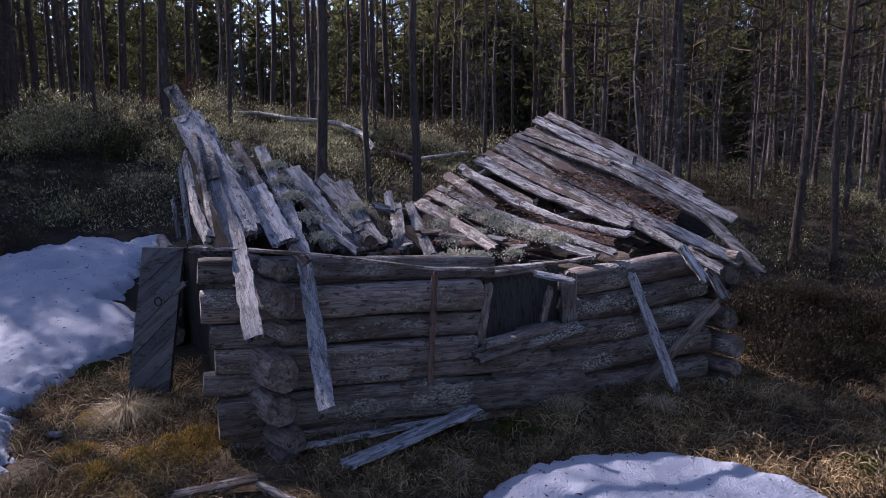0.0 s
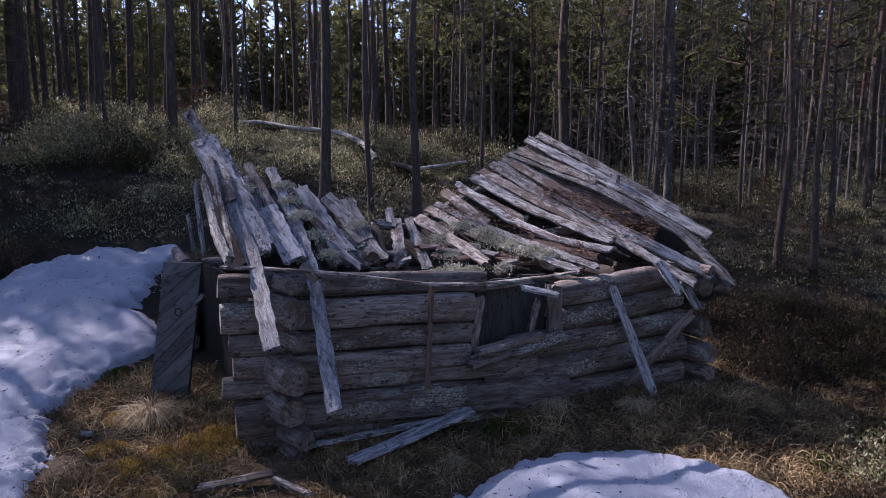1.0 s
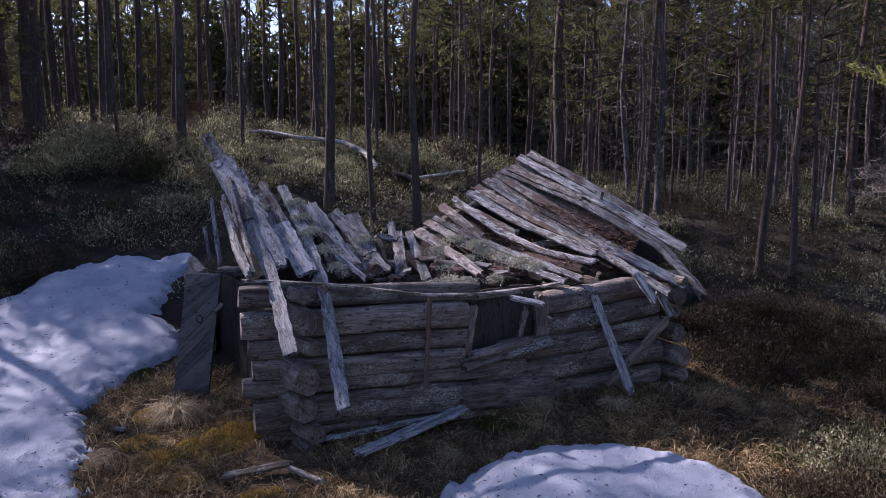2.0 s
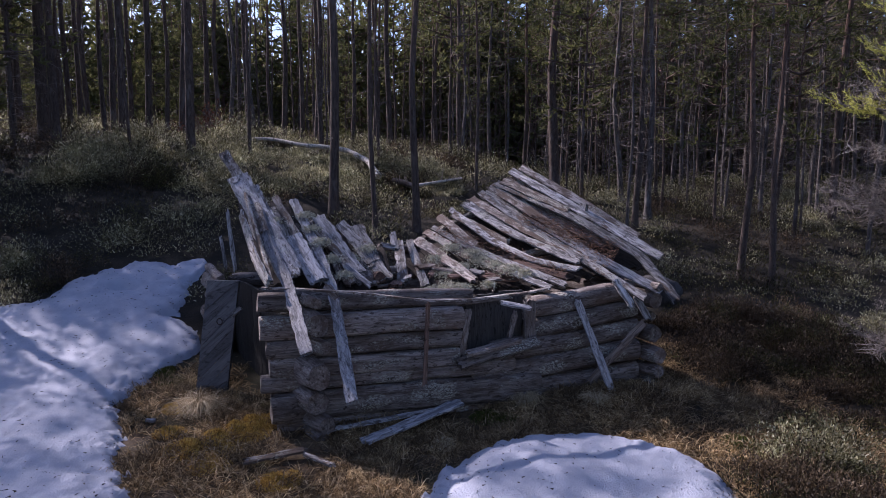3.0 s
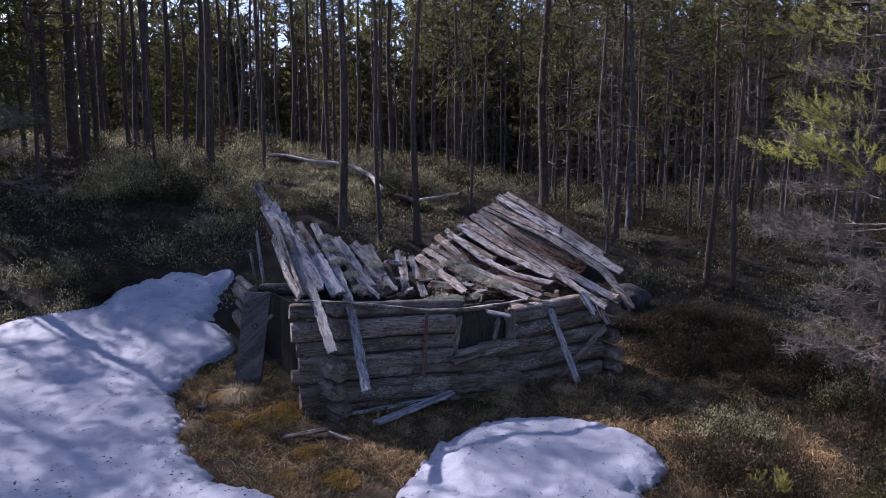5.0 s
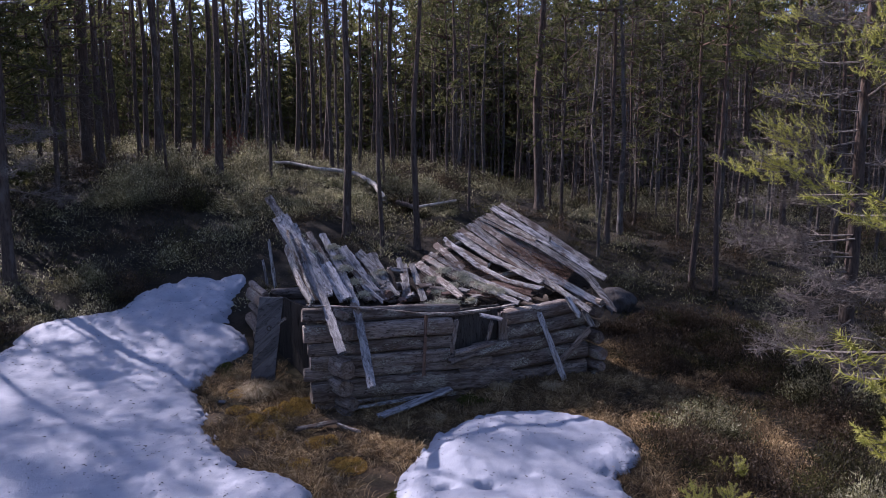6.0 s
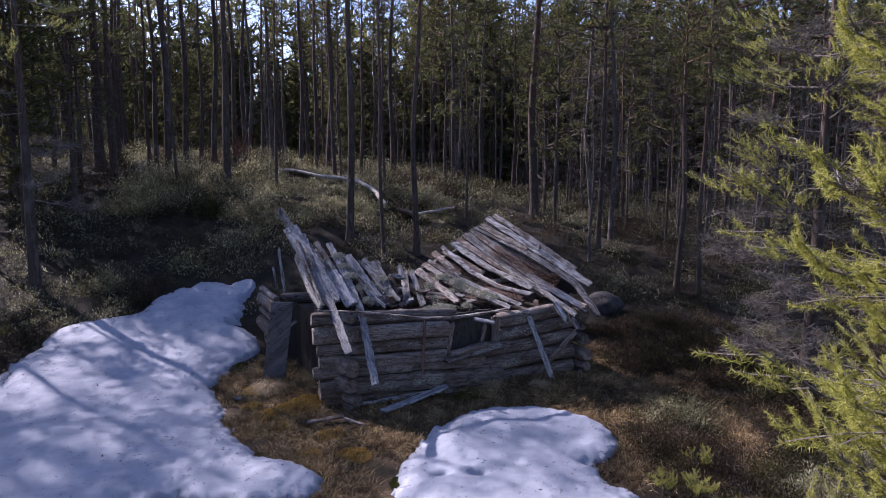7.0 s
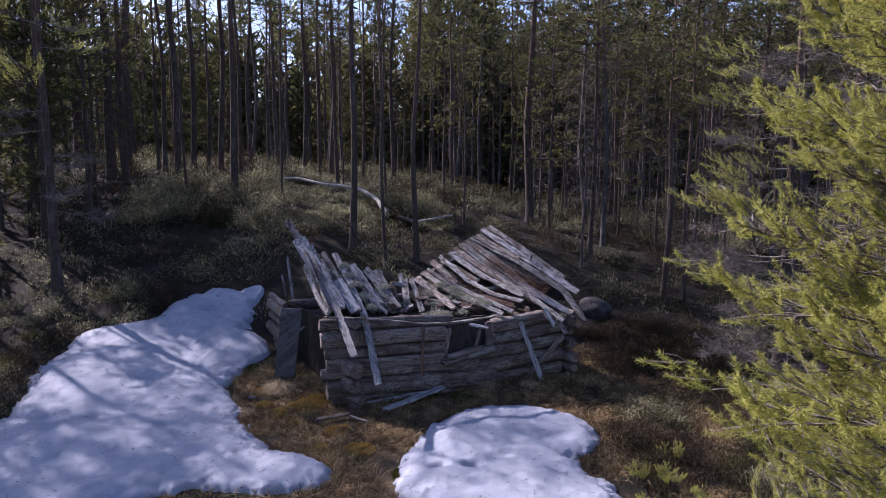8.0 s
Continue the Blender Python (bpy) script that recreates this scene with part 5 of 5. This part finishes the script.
ground_cover()
dry_grass()
tussock(-2.50, 5.05, 0.34, 1000, "pale drooping tussock of dry grass by the door")
tussock(1.0, 5.32, 0.24, 600, "drooping straw tussock at the foot of the wall")
tussock(1.75, 5.22, 0.2, 500, "drooping straw tussock at the foot of the wall")
tussock(0.1, 4.4, 0.16, 300, "small straw tussock beside the fallen boards")
moss("orange_moss", MOSS, [(-1.9, 4.55, 1.0), (-2.05, 4.3, 1.0), (-1.8, 4.75, 0.8), (-2.3, 4.15, 0.8), (-2.75, 5.1, 0.6), (-2.0, 3.9, 0.7), (-1.3, 3.6, 0.7), (-0.9, 3.0, 0.8), (-2.6, 4.5, 0.6), (-1.5, 3.0, 0.7)], 2600, 0.28, 0.028, "orange-brown moss cushions in the grass")
moss("green_moss", MOSS_GREEN, [(0.55, 5.0, 0.7), (0.72, 4.95, 0.6), (3.1, 4.6, 0.8), (-3.3, 6.0, 0.6), (-3.1, 5.75, 0.6), (-0.2, 2.3, 0.8)], 2200, 0.26, 0.026, "dull green moss cushions in the grass")


# ---- litter ----
def litter(name, label, places, size, mat, parent=None):
    r = np.random.default_rng(4)
    c = np.array(places)
    w = unit(np.stack([r.normal(size=len(c)), r.normal(size=len(c)), r.normal(size=len(c)) * 0.25], 1))
    me = blades(name, c, w, size * r.uniform(0.5, 1.8, len(c)), size * 0.4 * r.uniform(0.5, 1.5, len(c)), mat)
    tagged(put(name, me, parent, label=label), kind="stuff")
    return bpy.data.objects[name]


r = random.Random(21)
specks = []
while len(specks) < 2600:
    x, y = r.uniform(-8, 3.2), r.uniform(0.8, 9.8)
    for blobs, thick in ((SNOW_BANK, 0.15), (SNOW_PATCH, 0.16)):
        f = snow_share(x, y, blobs)
        if f > 0.0 and r.random() < 0.25 + math.exp(-f * 3) + 0.5 * noise.noise((x, y, 41)):
            specks.append((x, y, snow_top(x, y, f, thick) + 0.004))
tagged(litter("snow_litter", "dark bark flakes and needles scattered on snow", specks, 0.027, SPECK), category="litter")
flakes = []
for k in range(2600):
    q, side = r.random(), r.gauss(0, 0.10)
    p = Vector((1.15, 6.95, 2.03)).lerp(Vector((2.15, 6.05, 1.60)), q)
    flakes.append((p.x + side * 0.6, p.y + side * 0.9, p.z + side * 0.55 + 0.012))
for k in range(1500):
    q, side = r.random(), r.gauss(0, 0.08)
    p = Vector((0.0, 7.0, 1.80)).lerp(Vector((1.5, 5.85, 1.40)), q)
    flakes.append((p.x + side * 0.6, p.y + side * 0.9, p.z + side * 0.55 + 0.02))
litter("roof_litter", "reddish-brown needle litter", flakes, 0.024, LITTER, hut)


# ---- lichen cushions on the roof ----
def roof_lichen():
    r = random.Random(8)
    c, w = [], []
    for x, y, z, s in ((0.14, 6.1, 1.36, 1.0), (0.3, 6.2, 1.42, 0.8), (0.9, 6.0, 1.42, 1.0), (1.05, 5.9, 1.40, 0.7), (0.55, 6.25, 1.50, 0.9), (0.72, 6.12, 1.46, 0.8), (0.13, 5.5, 1.28, 1.0), (-0.05, 5.45, 1.27, 0.7), (0.45, 6.35, 1.58, 0.8), (0.2, 6.55, 1.62, 0.8), (0.3, 5.55, 1.29, 0.7), (-0.8, 6.0, 1.68, 0.6), (-0.95, 5.7, 1.6, 0.6), (-1.55, 6.1, 2.06, 0.7), (-1.42, 5.85, 1.93, 0.6), (-1.28, 5.6, 1.80, 0.7), (-1.12, 5.35, 1.64, 0.7), (-0.95, 5.15, 1.5, 0.6), (-2.05, 5.95, 2.24, 0.6), (-1.8, 5.6, 2.04, 0.6), (-1.95, 5.75, 2.13, 0.5), (0.0, 6.4, 1.5, 0.7), (0.6, 5.6, 1.32, 0.5)):
        for _ in range(int(700 * s)):
            p = Vector((r.gauss(0, 0.085), r.gauss(0, 0.06), 0)) * s
            c.append((x + p.x, y + p.y, z + 0.45 * p.y + 0.03 * s * max(0, 1 - (p.length / (0.16 * s)) ** 2) + r.uniform(-0.01, 0.015)))
            w.append((r.gauss(0, 0.8), r.gauss(0, 0.8), 0.7))
    c, w = np.array(c), unit(np.array(w))
    me = blades("lichen_cushion", c, w, np.full(len(c), 0.022), np.full(len(c), 0.014), LICHEN)
    tagged(put("lichen_cushion", me, hut, label="pale grey-green reindeer lichen"), kind="stuff")


roof_lichen()


# ---- fallen trunks, boulder ----
def fallen_trunk(label, points, r0, r1, mat):
    base = (points[0][0], points[0][1], ground(points[0][0], points[0][1]))
    ob = thing("fallen_tree", base, label, "fallen tree")
    pts = [Vector((x, y, ground(x, y) + lift + 0.12)) for x, y, lift in points]
    n = 40
    line = [bent(pts, k / n) for k in range(n + 1)]
    line = [(line[max(0, k - 1)] + line[k] * 2 + line[min(n, k + 1)]) / 4 for k in range(n + 1)]
    v, f = [], []
    tube(v, f, line, [(r0 + (r1 - r0) * k / n) * (1 + 0.12 * noise.noise((k * 0.5, r0 * 50, 1))) for k in range(n + 1)], 10)
    m = Matrix()
    trunk = put("trunk", mesh("trunk", v, f, mat, True), ob, m)
    rr = random.Random(int(r0 * 1000))
    for k in range(6):
        p = line[rr.randint(3, n - 2)]
        v, f = [], []
        d = Vector((rr.uniform(-0.6, 0.6), rr.uniform(-0.8, 0.2), rr.uniform(0.2, 0.8)))
        tube(v, f, [p, p + d * 0.2, p + d * 0.4 + Vector((0, 0, rr.uniform(-0.1, 0.1)))], [0.014, 0.010, 0.003], 5)
        put("branch_stub", mesh("branch_stub", v, f, TWIG_PALE)).parent = trunk


fallen_trunk("pale barkless crooked birch trunk fallen on the heath", FALLEN, 0.045, 0.075, BIRCH)
fallen_trunk("thin white barkless pole on the heath", [(-0.5, 13.8, 0.14), (0.0, 14.0, 0.18), (0.55, 14.3, 0.16)], 0.035, 0.028, BIRCH)
fallen_trunk("short rotten brown trunk piece on the heath", [(-1.1, 14.1, 0.10), (-0.75, 13.9, 0.12), (-0.5, 13.7, 0.10)], 0.07, 0.06, BARK)


def boulder(x, y, r, label):
    bm = bmesh.new()
    bmesh.ops.create_icosphere(bm, subdivisions=4, radius=1.0)
    for v in bm.verts:
        n = v.co.normalized()
        v.co = n * r * (1 + 0.22 * noise.noise(n * 1.6 + Vector((x, y, 0))) + 0.06 * noise.noise(n * 5))
        v.co.z *= 0.8
    me = bpy.data.meshes.new("boulder")
    bm.to_mesh(me)
    bm.free()
    me.materials.append(STONE)
    me.polygons.foreach_set("use_smooth", [True] * len(me.polygons))
    tagged(put("boulder", me, None, Matrix.Translation((x, y, ground(x, y) + 0.35 * r))), label, "boulder")


boulder(3.85, 9.7, 0.38, "dark grey rounded boulder behind the hut")


def dry_bush(x, y, size, label):
    """A dead bush: forked stems from one foot, with red-brown needles left on them."""
    r = random.Random(3)
    base = Vector((x, y, ground(x, y) - 0.02))
    bush = thing("dry_bush", base, label, "bush")
    v, f, nv, nf = [], [], [], []
    for _ in range(26):
        way = Vector((r.gauss(0, 0.6), r.gauss(0, 0.6), r.uniform(0.5, 1.1))).normalized()
        tip = base + way * size * r.uniform(0.6, 1.1)
        mid = base.lerp(tip, 0.5) + Vector((r.gauss(0, 0.05), r.gauss(0, 0.05), 0.04))
        tube(v, f, [base, mid, tip], [0.014, 0.009, 0.003], 4)
        for _ in range(12):
            q = mid.lerp(tip, r.random())
            e = q + (way + Vector((r.gauss(0, 0.7), r.gauss(0, 0.7), r.gauss(0, 0.5)))) * 0.22
            tube(v, f, [q, e], [0.004, 0.002], 3)
            spray(nv, nf, e, way, 14, 0.06, 0.012, r, 1.0)
    put("stems", mesh("stems", v, f, TWIG), bush)
    tagged(put("needles", mesh("needles", nv, nf, RUSTY), bush), "rusty dead needles", kind="stuff")


dry_bush(-6.95, 18.6, 0.95, "dead red-brown bush among pine stems")
